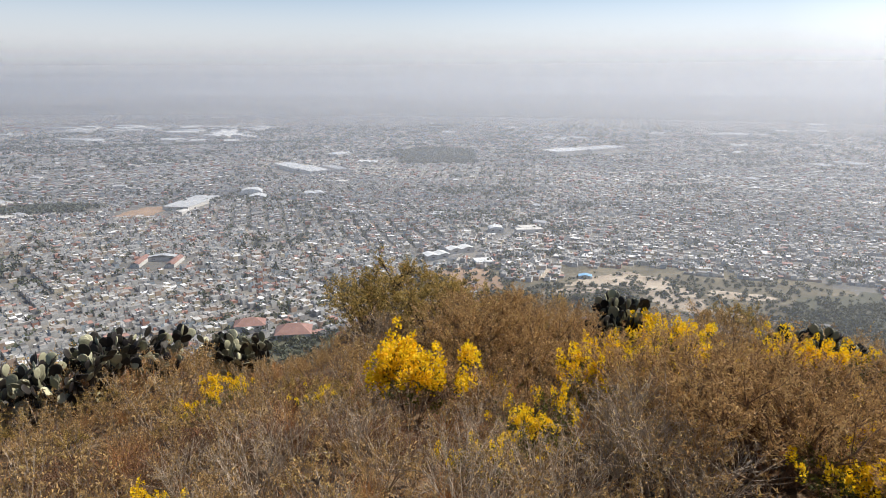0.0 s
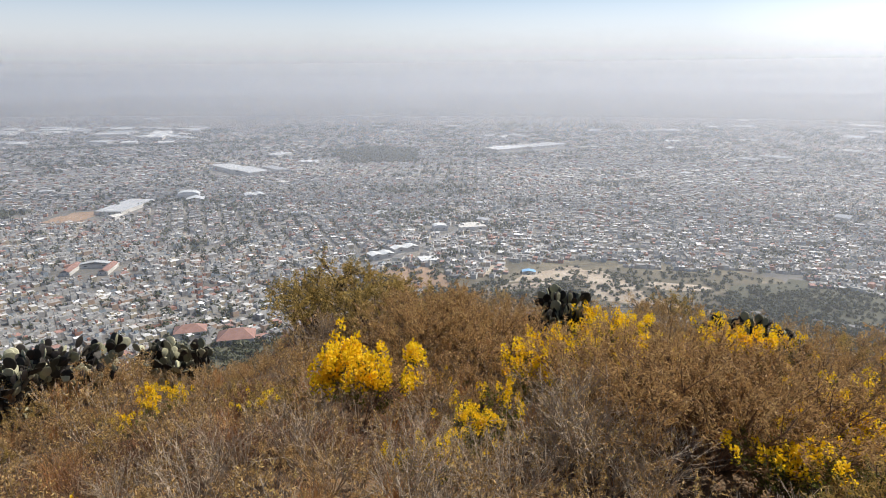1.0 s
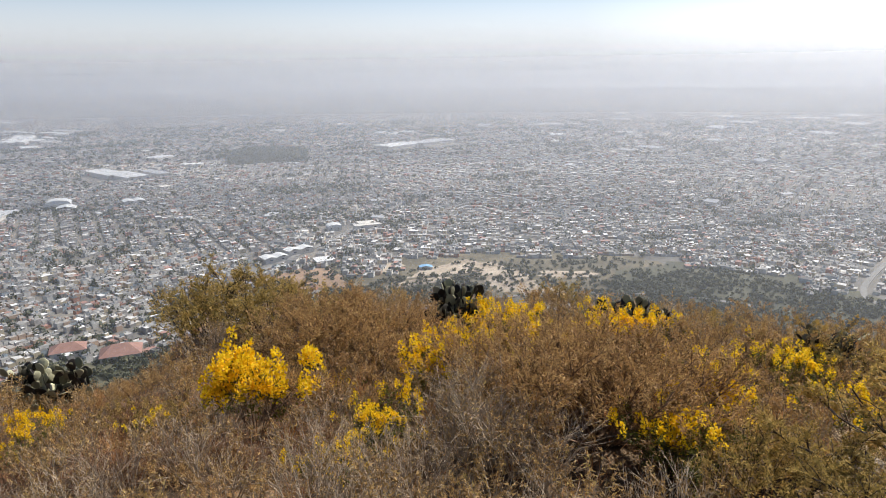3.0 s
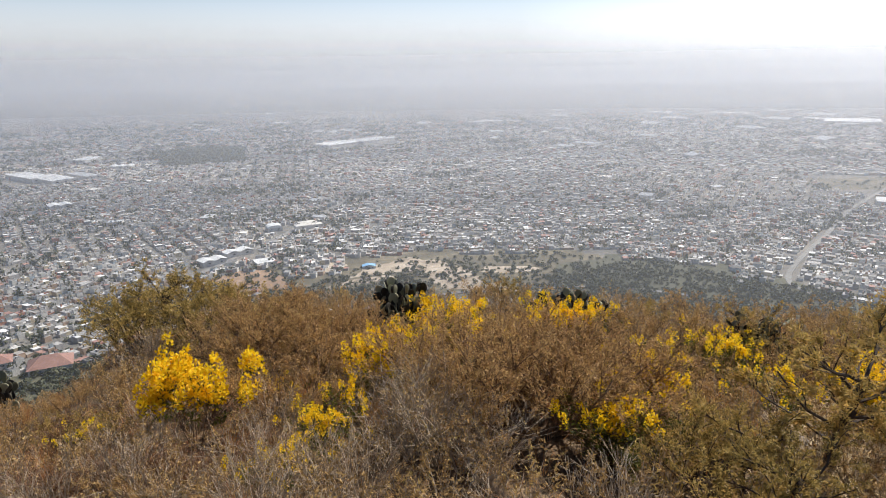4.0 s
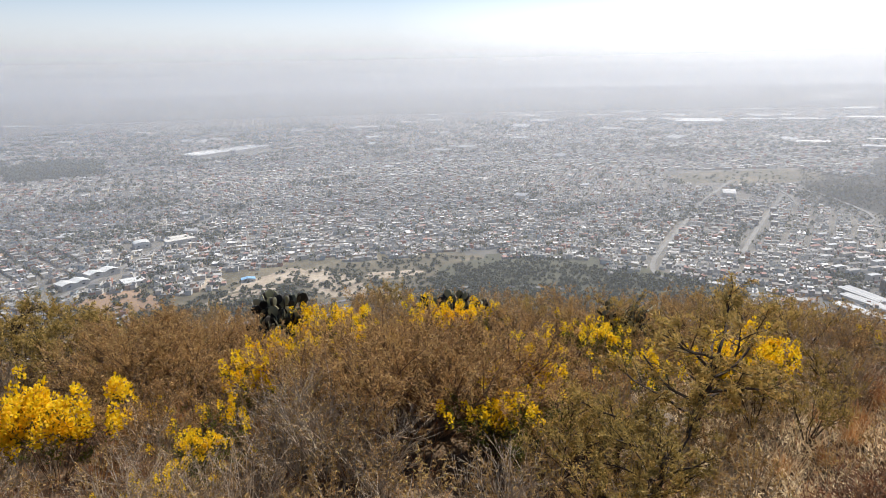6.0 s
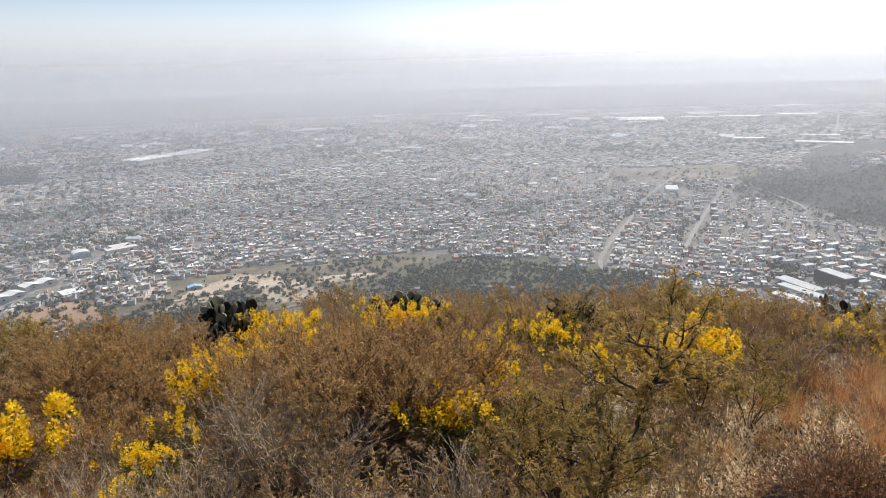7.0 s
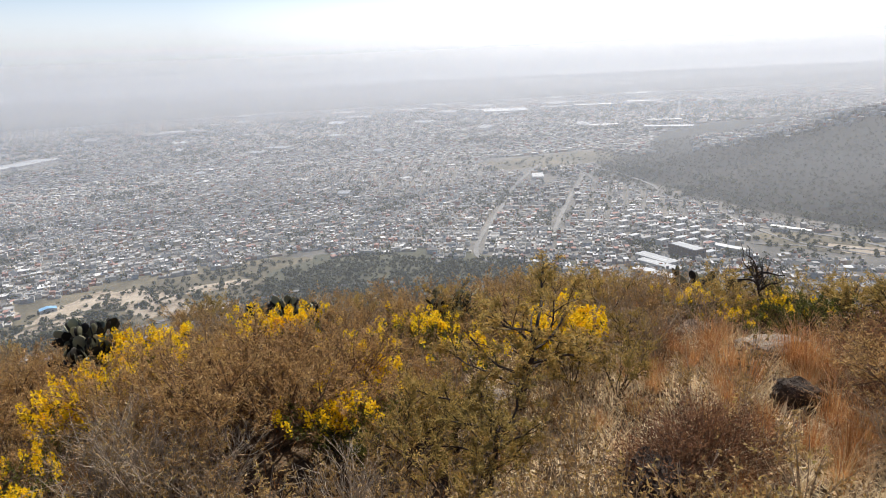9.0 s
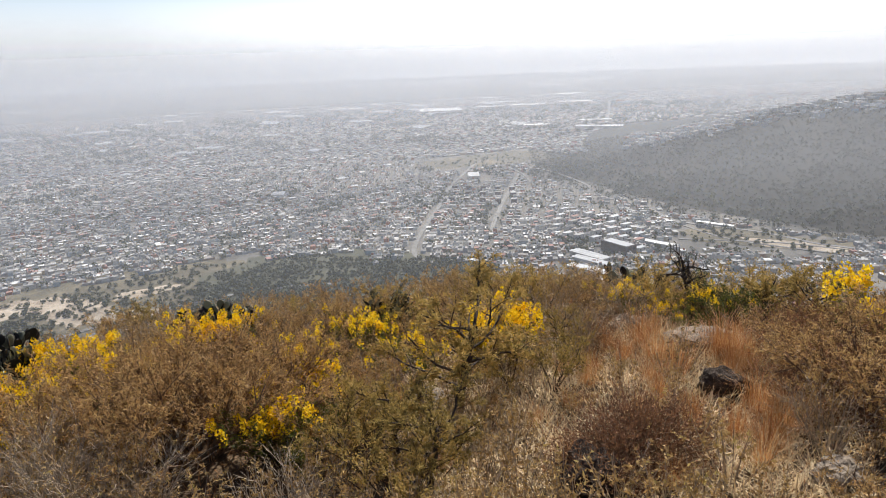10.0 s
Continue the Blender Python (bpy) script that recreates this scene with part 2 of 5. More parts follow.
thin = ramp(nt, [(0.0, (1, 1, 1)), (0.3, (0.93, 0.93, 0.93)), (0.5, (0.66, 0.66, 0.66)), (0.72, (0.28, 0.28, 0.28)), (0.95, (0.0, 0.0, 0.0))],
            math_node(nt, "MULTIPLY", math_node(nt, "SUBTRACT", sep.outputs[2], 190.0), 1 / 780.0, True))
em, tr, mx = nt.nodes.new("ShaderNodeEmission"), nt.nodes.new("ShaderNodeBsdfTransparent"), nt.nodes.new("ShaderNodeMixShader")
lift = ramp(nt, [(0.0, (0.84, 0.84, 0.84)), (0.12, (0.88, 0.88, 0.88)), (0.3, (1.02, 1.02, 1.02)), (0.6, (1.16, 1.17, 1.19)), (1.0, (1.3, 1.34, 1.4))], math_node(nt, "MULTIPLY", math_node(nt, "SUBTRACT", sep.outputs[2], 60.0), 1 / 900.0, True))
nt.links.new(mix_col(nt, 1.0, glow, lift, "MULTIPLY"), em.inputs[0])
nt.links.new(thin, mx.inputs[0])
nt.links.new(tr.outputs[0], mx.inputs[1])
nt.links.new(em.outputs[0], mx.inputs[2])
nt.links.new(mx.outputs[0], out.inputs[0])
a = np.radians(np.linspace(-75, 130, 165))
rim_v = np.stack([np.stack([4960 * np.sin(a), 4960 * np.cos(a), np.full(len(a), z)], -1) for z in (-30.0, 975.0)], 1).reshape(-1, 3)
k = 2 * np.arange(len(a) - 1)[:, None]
tagged(new("backdrop", np_mesh("backdrop", rim_v, k + np.array([0, 2, 3, 1]), [GLOWING_HAZE])), "glowing backdrop sheet painted as pale hazy distance", "backdrop", kind="structure")

# ---- haze: translucent sheets imitating it between hill and town, thickening with distance ----
def haze_sheet(k, low, full, share):
    """Haze put into a sheet: scatters forwards more than back; height sets its opacity, none at its foot and above the
    skyline.
    """
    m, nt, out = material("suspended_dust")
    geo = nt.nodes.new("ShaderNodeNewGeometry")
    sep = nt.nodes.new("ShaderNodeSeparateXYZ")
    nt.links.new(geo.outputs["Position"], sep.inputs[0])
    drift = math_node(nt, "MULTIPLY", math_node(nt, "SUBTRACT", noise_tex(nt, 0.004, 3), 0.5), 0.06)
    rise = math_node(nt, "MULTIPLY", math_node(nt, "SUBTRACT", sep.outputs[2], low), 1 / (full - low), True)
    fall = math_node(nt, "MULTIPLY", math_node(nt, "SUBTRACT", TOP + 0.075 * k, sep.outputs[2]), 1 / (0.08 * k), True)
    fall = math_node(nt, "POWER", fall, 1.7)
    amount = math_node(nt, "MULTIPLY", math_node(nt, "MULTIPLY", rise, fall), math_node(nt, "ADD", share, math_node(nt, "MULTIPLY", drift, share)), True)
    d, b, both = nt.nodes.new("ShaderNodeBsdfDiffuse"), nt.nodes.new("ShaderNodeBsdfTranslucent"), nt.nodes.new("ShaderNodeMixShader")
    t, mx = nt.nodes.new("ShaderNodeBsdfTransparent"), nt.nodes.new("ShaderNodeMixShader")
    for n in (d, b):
        n.inputs["Color"].default_value = (*HAZE_TINT, 1)
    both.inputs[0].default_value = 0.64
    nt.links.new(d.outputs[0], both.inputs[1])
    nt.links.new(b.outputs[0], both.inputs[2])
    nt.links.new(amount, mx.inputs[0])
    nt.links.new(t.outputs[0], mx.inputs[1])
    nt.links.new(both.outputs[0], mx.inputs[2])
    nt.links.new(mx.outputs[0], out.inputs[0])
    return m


HAZE_TINT = (0.70, 0.722, 0.775)
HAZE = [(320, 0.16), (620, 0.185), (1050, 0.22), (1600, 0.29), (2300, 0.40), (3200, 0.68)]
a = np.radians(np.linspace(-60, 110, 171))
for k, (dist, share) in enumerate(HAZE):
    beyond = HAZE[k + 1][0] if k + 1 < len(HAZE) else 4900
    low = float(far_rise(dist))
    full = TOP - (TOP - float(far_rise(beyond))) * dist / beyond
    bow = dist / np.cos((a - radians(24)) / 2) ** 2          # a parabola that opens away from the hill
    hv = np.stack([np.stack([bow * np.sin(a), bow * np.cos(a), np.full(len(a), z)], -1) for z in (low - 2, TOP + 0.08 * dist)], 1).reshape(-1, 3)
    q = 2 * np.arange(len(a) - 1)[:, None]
    tagged(new("haze", np_mesh("haze", hv, q + np.array([0, 2, 3, 1]), [haze_sheet(dist, low, full, share)], smooth_faces=True)), "translucent sheet imitating pale haze over the town", "haze", kind="stuff")


# ---- the town ----
WALL = painted("house_wall", [(0.0, (0.62, 0.60, 0.56)), (0.22, (0.42, 0.40, 0.38)), (0.40, (0.72, 0.70, 0.66)), (0.55, (0.50, 0.36, 0.26)),
                              (0.66, (0.58, 0.50, 0.36)), (0.78, (0.30, 0.29, 0.28)), (0.88, (0.45, 0.22, 0.15)), (0.94, (0.40, 0.46, 0.50))], 0.9, 0.3, 0.3)
ROOF = painted("flat_roof", [(0.0, (0.30, 0.295, 0.285)), (0.22, (0.44, 0.43, 0.415)), (0.36, (0.19, 0.185, 0.18)), (0.52, (0.34, 0.315, 0.29)), (0.66, (0.58, 0.57, 0.55)),
                             (0.76, (0.82, 0.82, 0.81)), (0.83, (0.38, 0.22, 0.18)), (0.91, (0.12, 0.118, 0.115))], 0.9, 0.35, 0.25)

rng = np.random.RandomState(21)
# ground without houses: centre x, y, half-length, half-width, turn in degrees
CLEAR = [(-283, 1410, 78, 62, 20), (-388, 1010, 28, 58, -8), (-435, 950, 40, 50, 0), (-298, 662, 34, 28, 0), (-149, 482, 13, 10, 12), (-112, 467, 14, 11, 8),
         (383, 1780, 130, 75, 20), (-20, 1700, 95, 165, 0), (175, 590, 60, 60, 0), (235, 525, 60, 40, 0), (25, 612, 32, 32, 0), (66, 822, 22, 22, 0),
         (350, 450, 70, 95, -35), (1040, 740, 130, 95, -30), (590, 1000, 0, 0, 0), (-580, 960, 75, 40, 10), (6, 702, 30, 22, 25),
         (519, 259, 12, 30, 8), (557, 280, 12, 28, -14), (592, 268, 12, 22, -22), (634, 246, 12, 28, 8), (690, 170, 42, 75, 10), (2035, 2210, 40, 80, 45), (2085, 1713, 90, 90, 40), (2390, 1500, 50, 80, 42), (1540, 756, 26, 64, 22), (1800, 898, 22, 54, 28),
         (868, 645, 26, 40, 0), (80, 1085, 20, 20, 0), (40, 400, 190, 60, 0), (245, 545, 135, 75, -15), (120, 560, 90, 45, 0), (420, 380, 60, 60, 0)]
ROADS = [[(466, 396), (478, 433), (536, 478), (650, 547), (776, 627), (900, 690), (1000, 740)], [(600, 425), (700, 481), (822, 545), (930, 600)],
         [(834, 425), (791, 325), (740, 262), (735, 172), (715, 110), (720, 20)], [(666, 235), (700, 150), (706, 90)], [(724, 251), (690, 185), (688, 80)], [(-89, 568), (9, 696), (80, 800), (200, 1000)],
         [(160, 512), (214, 509), (278, 493), (330, 470), (372, 430)], [(975, 651), (926, 590), (870, 540)], [(988, 624), (960, 560), (880, 450), (834, 425)], [(1700, 800), (1855, 885), (3400, 1610), (6500, 3060)],
         [(-1500, 1700), (-1205, 1815), (-809, 1977), (-260, 2127), (400, 2300), (1200, 2320)], [(-620, 2000), (-300, 3300), (-100, 4200)], [(200, 2300), (500, 3300), (900, 4300)],
         [(-760, 2250), (-350, 2600), (100, 3200), (300, 3800)]]
CLEAR = [(*onto(q[0], q[1]), *q[2:]) for q in CLEAR]
ROADS = [[onto(*p) for p in road] for road in ROADS]
WIDTHS = [5, 5, 5, 3, 3, 6, 5, 4, 4, 9, 14, 12, 12, 10]
segs = np.array([(p[0], p[1], q[0], q[1], w) for road, w in zip(ROADS, WIDTHS) for p, q in zip(road, road[1:])], float)


def free_ground(x, y):
    """True where no field, big building or main road lies."""
    ok = np.ones(len(x), bool)
    for cx, cy, hx, hy, turn in CLEAR:
        c, s = math.cos(radians(turn)), math.sin(radians(turn))
        u, v = (x - cx) * c + (y - cy) * s, -(x - cx) * s + (y - cy) * c
        ok &= (np.abs(u) > hx) | (np.abs(v) > hy)
    for x0, y0, x1, y1, w in segs:
        dx, dy = x1 - x0, y1 - y0
        t = np.clip(((x - x0) * dx + (y - y0) * dy) / (dx * dx + dy * dy), 0, 1)
        ok &= np.hypot(x - x0 - t * dx, y - y0 - t * dy) > w / 2 + 3.4
    return ok


def boxes(x, y, z, w, d, h, turn):
    """Many upright boxes as arrays of vertices and faces: 4 walls and a roof."""
    n = len(x)
    c, s = np.cos(turn), np.sin(turn)
    cor = np.array([(-1, -1), (1, -1), (1, 1), (-1, 1)]) * 0.5
    v = np.zeros((n, 8, 3))
    for k in range(4):
        px, py = cor[k, 0] * w, cor[k, 1] * d
        v[:, k, 0] = v[:, k + 4, 0] = x + px * c - py * s
        v[:, k, 1] = v[:, k + 4, 1] = y + px * s + py * c
        v[:, k, 2], v[:, k + 4, 2] = z - 1.0, z + h
    f = np.array([(0, 1, 5, 4), (1, 2, 6, 5), (2, 3, 7, 6), (3, 0, 4, 7), (4, 5, 6, 7)])
    faces = (np.arange(n)[:, None, None] * 8 + f[None]).reshape(-1, 4)
    return v.reshape(-1, 3), faces, np.tile([0, 0, 0, 0, 1], n)


# districts, each with its own street grid
seeds = np.stack([rng.uniform(-3600, 4400, 240), rng.uniform(-200, 4900, 240)], -1)
near_seeds = np.stack([rng.uniform(-700, 1300, 16), rng.uniform(0, 1500, 16)], -1)
seeds = np.vstack([seeds, near_seeds])
turns = -np.arctan2(seeds[:, 0], seeds[:, 1]) + np.radians(rng.choice([0, 8, -10, 16, 4, 86, -6], len(seeds)) + rng.uniform(-4, 4, len(seeds)))
houses = []
for k, (sx, sy) in enumerate(seeds):
    dist = math.hypot(sx, sy)
    reach = 520 if dist > 1500 else 480
    far = dist > 1750
    lot, deep, street, block = (5.4, 8.0, 6.5, 86) if dist < 1250 else ((6.6, 9.5, 8, 84) if not far else ((10.0, 13, 9, 110) if dist < 2800 else (19, 19, 15, 150)))
    us = np.arange(-reach, reach, lot)
    row = 2 * deep + street
    vs = np.concatenate([np.arange(-reach, reach, row), np.arange(-reach, reach, row) + deep])
    u, v = [q.ravel() for q in np.meshgrid(us, vs)]
    lane = np.floor(v / row)
    gap = (u + (lane * lane * 29.7 + lane * 53.1 + 11.3 * k) % block) % block
    u, v = u[gap > 8], v[gap > 8]
    u = u + rng.uniform(-0.6, 0.6, len(u))
    c, s = math.cos(turns[k]), math.sin(turns[k])
    x, y = sx + u * c - v * s, sy + u * s + v * c
    r, az = np.hypot(x, y), np.degrees(np.arctan2(x, y))
    ok = (r > 405) & (r < 4850) & (az > -42) & (az < 92)
    x, y, r, az = x[ok], y[ok], r[ok], az[ok]
    if not len(x):
        continue
    d2 = (x[:, None] - seeds[None, :, 0]) ** 2 + (y[:, None] - seeds[None, :, 1]) ** 2
    ok = d2.argmin(1) == k
    x, y, r, az = x[ok], y[ok], r[ok], az[ok]
    green = ripple(x, y, 260, 31) + 0.6 * ripple(x, y, 90, 32)
    ok = free_ground(x, y) & (rng.rand(len(x)) < np.where(green > 0.55, 0.25, 0.93)) & (height(x, y) - far_rise(r) < 16)
    ok &= (az < 58) | (r < foot_line(az) + 6) | (r > 1260)
    ok &= ~((az > 20) & (r < 455 + 150 * smooth(28, 36, az) * (1 - smooth(42, 50, az)))) | (rng.rand(len(x)) < 0.02)
    x, y, r = x[ok], y[ok], r[ok]
    n = len(x)
    big = rng.rand(n) < 0.05
    w = lot * rng.uniform(0.82, 1.0, n) * np.where(big, 2.0, 1.0)
    d = deep * rng.uniform(0.65, 1.0, n) * np.where(big, 1.3, 1.0)
    h = np.where(rng.rand(n) < 0.55, rng.uniform(2.2, 2.8, n), rng.uniform(3.9, 4.9, n)) * (1.0 if not far else 1.15)
    houses.append(np.stack([x, y, height(x, y), w, d, h, np.full(n, turns[k]), r], -1))
houses = np.vstack(houses)
# houses climbing the far side of the eastern crest
n = 420
az = rng.uniform(66, 88, n)
r = 1250 + rng.uniform(-40, 130, n) + 60 * ripple(az * 10, az, 60, 3)
x, y = r * np.sin(np.radians(az)), r * np.cos(np.radians(az))
houses = np.vstack([houses, np.stack([x, y, height(x, y), rng.uniform(6, 10, n), rng.uniform(7, 11, n), rng.uniform(3, 6, n), rng.uniform(0, 3, n), r], -1)])


# ---- plants of the hilltop ----
class Geo:
    """Collects four-cornered faces for one mesh."""

    def __init__(self):
        self.v, self.f = [], []

    def tube(self, pts, r0, r1, sides=3):
        base, n = len(self.v), len(pts)
        for i, p in enumerate(pts):
            q = pts[min(i + 1, n - 1)] - pts[max(i - 1, 0)]
            q = q.normalized() if q.length > 1e-6 else Vector((0, 0, 1))
            a = q.orthogonal().normalized()
            b = q.cross(a)
            r = r0 + (r1 - r0) * i / (n - 1)
            for k in range(sides):
                t = 6.2832 * k / sides
                self.v.append(p + a * (r * math.cos(t)) + b * (r * math.sin(t)))
        for i in range(n - 1):
            for k in range(sides):
                k2 = (k + 1) % sides
                o = base + i * sides
                self.f.append((o + k, o + k2, o + k2 + sides, o + k + sides))

    def leaf(self, p, way, side, length, width):
        o = len(self.v)
        w = side * (width / 2)
        self.v += [p, p + way * (length * 0.5) + w, p + way * length, p + way * (length * 0.5) - w]
        self.f.append((o, o + 1, o + 2, o + 3))

    def spray(self, p, way, side, length, width):
        """A small pointed leaf."""
        o = len(self.v)
        w = side * (width / 2)
        self.v += [p - w, p + w, p + way * length]
        self.f.append((o, o + 1, o + 2))

    def mesh(self, name, mat, smooth_faces=False):
        return np_mesh(name, [tuple(p) for p in self.v], self.f, [mat], smooth_faces=smooth_faces)


def rand_dir(rg, up=0.0):
    d = Vector((rg.gauss(0, 1), rg.gauss(0, 1), rg.gauss(0, 1) + up))
    return d.normalized()


def wander(rg, start, way, length, steps, bend, lift=0.0):
    pts, p, d = [start], start, way.normalized()
    for _ in range(steps):
        d = (d + rand_dir(rg) * bend + Vector((0, 0, lift))).normalized()
        p = p + d * (length / steps)
        pts.append(p)
    return pts


def along(pts, t):
    s = t * (len(pts) - 1)
    i = min(int(s), len(pts) - 2)
    return pts[i].lerp(pts[i + 1], s - i), (pts[i + 1] - pts[i]).normalized()


def grow(rg, wood, stems, tall, spread, branches, twigs, thick, bend=0.25, lean=0.5):
    """Stems from one root, with branches and twigs. Returns the twigs' lines."""
    ends = []
    for _ in range(stems):
        a = rg.uniform(0, 6.28)
        s = spread * rg.uniform(0.25, 1.0) ** 0.7
        way = Vector((math.cos(a) * s, math.sin(a) * s, tall * rg.uniform(0.75, 1.0)))
        stem = wander(rg, Vector((math.cos(a) * 0.06, math.sin(a) * 0.06, -0.05)), way, way.length, 4, bend * 0.5)
        wood.tube(stem, thick * rg.uniform(0.7, 1.2), thick * 0.35, 3)
        for _ in range(branches):
            p, d = along(stem, rg.uniform(0.3, 1.0))
            b = wander(rg, p, d + rand_dir(rg) * 0.9, way.length * rg.uniform(0.25, 0.5), 2, bend, 0.06)
            wood.tube(b, thick * 0.4, thick * 0.15)
            for _ in range(twigs):
                p2, d2 = along(b, rg.uniform(0.25, 1.0))
                t = wander(rg, p2, d2 + rand_dir(rg) * lean * 1.6, way.length * rg.uniform(0.10, 0.24), 2, bend, 0.05)
                wood.leaf(t[0], (t[-1] - t[0]).normalized(), rand_dir(rg).cross(d2).normalized(), (t[-1] - t[0]).length, max(thick * 0.55, 0.006))
                ends.append(t)
    return ends


def dress(rg, leaves, ends, count, length, width, droop=0.0, scatter=0.03):
    """Small leaves along the twigs."""
    for t in ends:
        for _ in range(rg.choice([0, int(count * 0.4), count, int(count * 1.7), count * 2]) if count > 6 else count):
            p, d = along(t, rg.uniform(0.0, 1.0))
            way = (d * 0.6 + rand_dir(rg) + Vector((0, 0, -droop))).normalized()
            side = way.cross(rand_dir(rg)).normalized()
            leaves.spray(p + rand_dir(rg) * scatter * rg.random(), way, side, length * rg.uniform(0.7, 1.5), width * rg.uniform(0.8, 1.5))


def woody(name, me, material_, parent, label=""):
    """A part of countless tiny leaves, petals or twigs."""
    return tagged(part(name, me, material_, parent, label), kind="stuff")


def brown_shrub(seed):
    rg = random.Random(seed)
    wood, leaves = Geo(), Geo()
    ends = grow(rg, wood, 12, 0.95, 0.8, 5, 4, 0.012)
    dress(rg, leaves, ends, 13, 0.046, 0.013, 0.1, 0.06)
    ob = thing("brown_shrub", "bushy shrub with fine rust-brown leaflets", "shrub", "shrubs on the hilltop")
    woody("branchwork", wood.mesh("branchwork", TWIG_BROWN), None, ob, "thin dark woody stems")
    woody("foliage", leaves.mesh("foliage", LEAF_BROWN), None, ob, "rust-brown feathery foliage")
    return ob


def canopy_shrub(seed):
    """A wide bush: bare stems fan out from one root and carry a feathery roof of twigs, dark and hollow beneath."""
    rg = random.Random(seed)
    wood, leaves, ends = Geo(), Geo(), []
    for k in range(22):
        a = k * 2.4 + rg.uniform(-0.3, 0.3)
        reach = 1.25 * math.sqrt((k + 0.5) / 22)
        rise = 1.02 - 0.30 * (reach / 1.25) ** 2
        way = Vector((math.cos(a) * reach, math.sin(a) * reach, rise * rg.uniform(0.82, 1.0)))
        stem = wander(rg, Vector((math.cos(a) * 0.12, math.sin(a) * 0.12, -0.05)), way, way.length, 5, 0.10, 0.03)
        wood.tube(stem, 0.020, 0.008, 4)
        for _ in range(8):
            p, d = along(stem, rg.uniform(0.55, 1.0))
            b = wander(rg, p, d + rand_dir(rg, 0.2) * 1.0, rg.uniform(0.24, 0.5), 3, 0.22, 0.08)
            wood.tube(b, 0.007, 0.003)
            for _ in range(6):
                p2, d2 = along(b, rg.uniform(0.2, 1.0))
                t = wander(rg, p2, d2 + rand_dir(rg, 0.25) * 0.8, rg.uniform(0.12, 0.26), 2, 0.2, 0.05)
                wood.leaf(t[0], (t[-1] - t[0]).normalized(), rand_dir(rg).cross(d2).normalized(), (t[-1] - t[0]).length, 0.006)
                ends.append(t)
    dress(rg, leaves, ends, 14, 0.042, 0.011, 0.05, 0.04)
    ob = thing("canopy_shrub", "wide dome-shaped shrub with feathery brown leaflets", "shrub", "shrubs on the hilltop")
    woody("branchwork", wood.mesh("branchwork", TWIG_BROWN), None, ob, "fanned dark woody stems")
    woody("foliage", leaves.mesh("foliage", LEAF_BROWN), None, ob, "roof of fine brown foliage")
    return ob


def olive_shrub(seed, green=False):
    rg = random.Random(seed)
    wood, leaves = Geo(), Geo()
    ends = grow(rg, wood, 10, 0.95, 0.75, 5, 4, 0.013)
    dress(rg, leaves, ends, 13, 0.050, 0.016, 0.0, 0.06)
    name, look_ = ("green_shrub", "dense shrub with dark green leaves") if green else ("olive_shrub", "open shrub with small olive-yellow leaflets")
    ob = thing(name, look_, "shrub", "shrubs on the hilltop")
    woody("branchwork", wood.mesh("branchwork", BARK_DARK), None, ob, "dark woody stems")
    woody("foliage", leaves.mesh("foliage", LEAF_GREEN if green else LEAF_OLIVE), None, ob, "dark green foliage" if green else "olive feathery foliage")
    return ob


def bare_shrub(seed):
    rg = random.Random(seed)
    wood, leaves = Geo(), Geo()
    ends = grow(rg, wood, 18, 1.0, 0.6, 6, 5, 0.010, 0.2, 0.35)
    dress(rg, leaves, rg.sample(ends, len(ends) // 3), 3, 0.04, 0.014, 0.2, 0.03)
    ob = thing("bare_shrub", "leafless shrub of upright pale grey twigs", "shrub", "shrubs on the hilltop")
    woody("branchwork", wood.mesh("branchwork", TWIG_GREY), None, ob, "pale grey dry twigs")
    woody("foliage", leaves.mesh("foliage", HERB), None, ob, "few shrivelled brown leaves")
    return ob


def yellow_shrub(seed, rich=1.0, crown=0.5):
    rg = random.Random(seed)
    wood, leaves, bloom = Geo(), Geo(), Geo()
    ends = grow(rg, wood, 11, 0.9, 0.6, 4, 4, 0.011, 0.2, 0.4)
    dress(rg, leaves, ends, 6, 0.055, 0.022, 0.15, 0.08)
    for t in ends:
        if t[-1].z < crown or rg.random() > 0.8 * rich:
            continue
        tip, up = t[-1], (Vector((0, 0, 1)) + rand_dir(rg) * 0.35).normalized()
        for k in range(40):
            h = rg.uniform(0, 0.16)
            out_ = rand_dir(rg)
            p = tip + up * h + out_ * 0.062 * (1.1 - h * 3.2)
            side = out_.cross(rand_dir(rg)).normalized()
            bloom.leaf(p, (out_ * 0.8 + up * 0.4).normalized(), side, 0.046, 0.046)
    ob = thing("flowering_shrub", "shrub crowned with dense bright yellow blossom", "shrub", "flowering shrubs on the hilltop")
    woody("branchwork", wood.mesh("branchwork", TWIG_BROWN), None, ob, "brown woody stems")
    woody("foliage", leaves.mesh("foliage", LEAF_GREEN), None, ob, "dull green leaves")
    woody("blossom", bloom.mesh("blossom", PETAL), None, ob, "upright bright yellow flower clusters")
    return ob


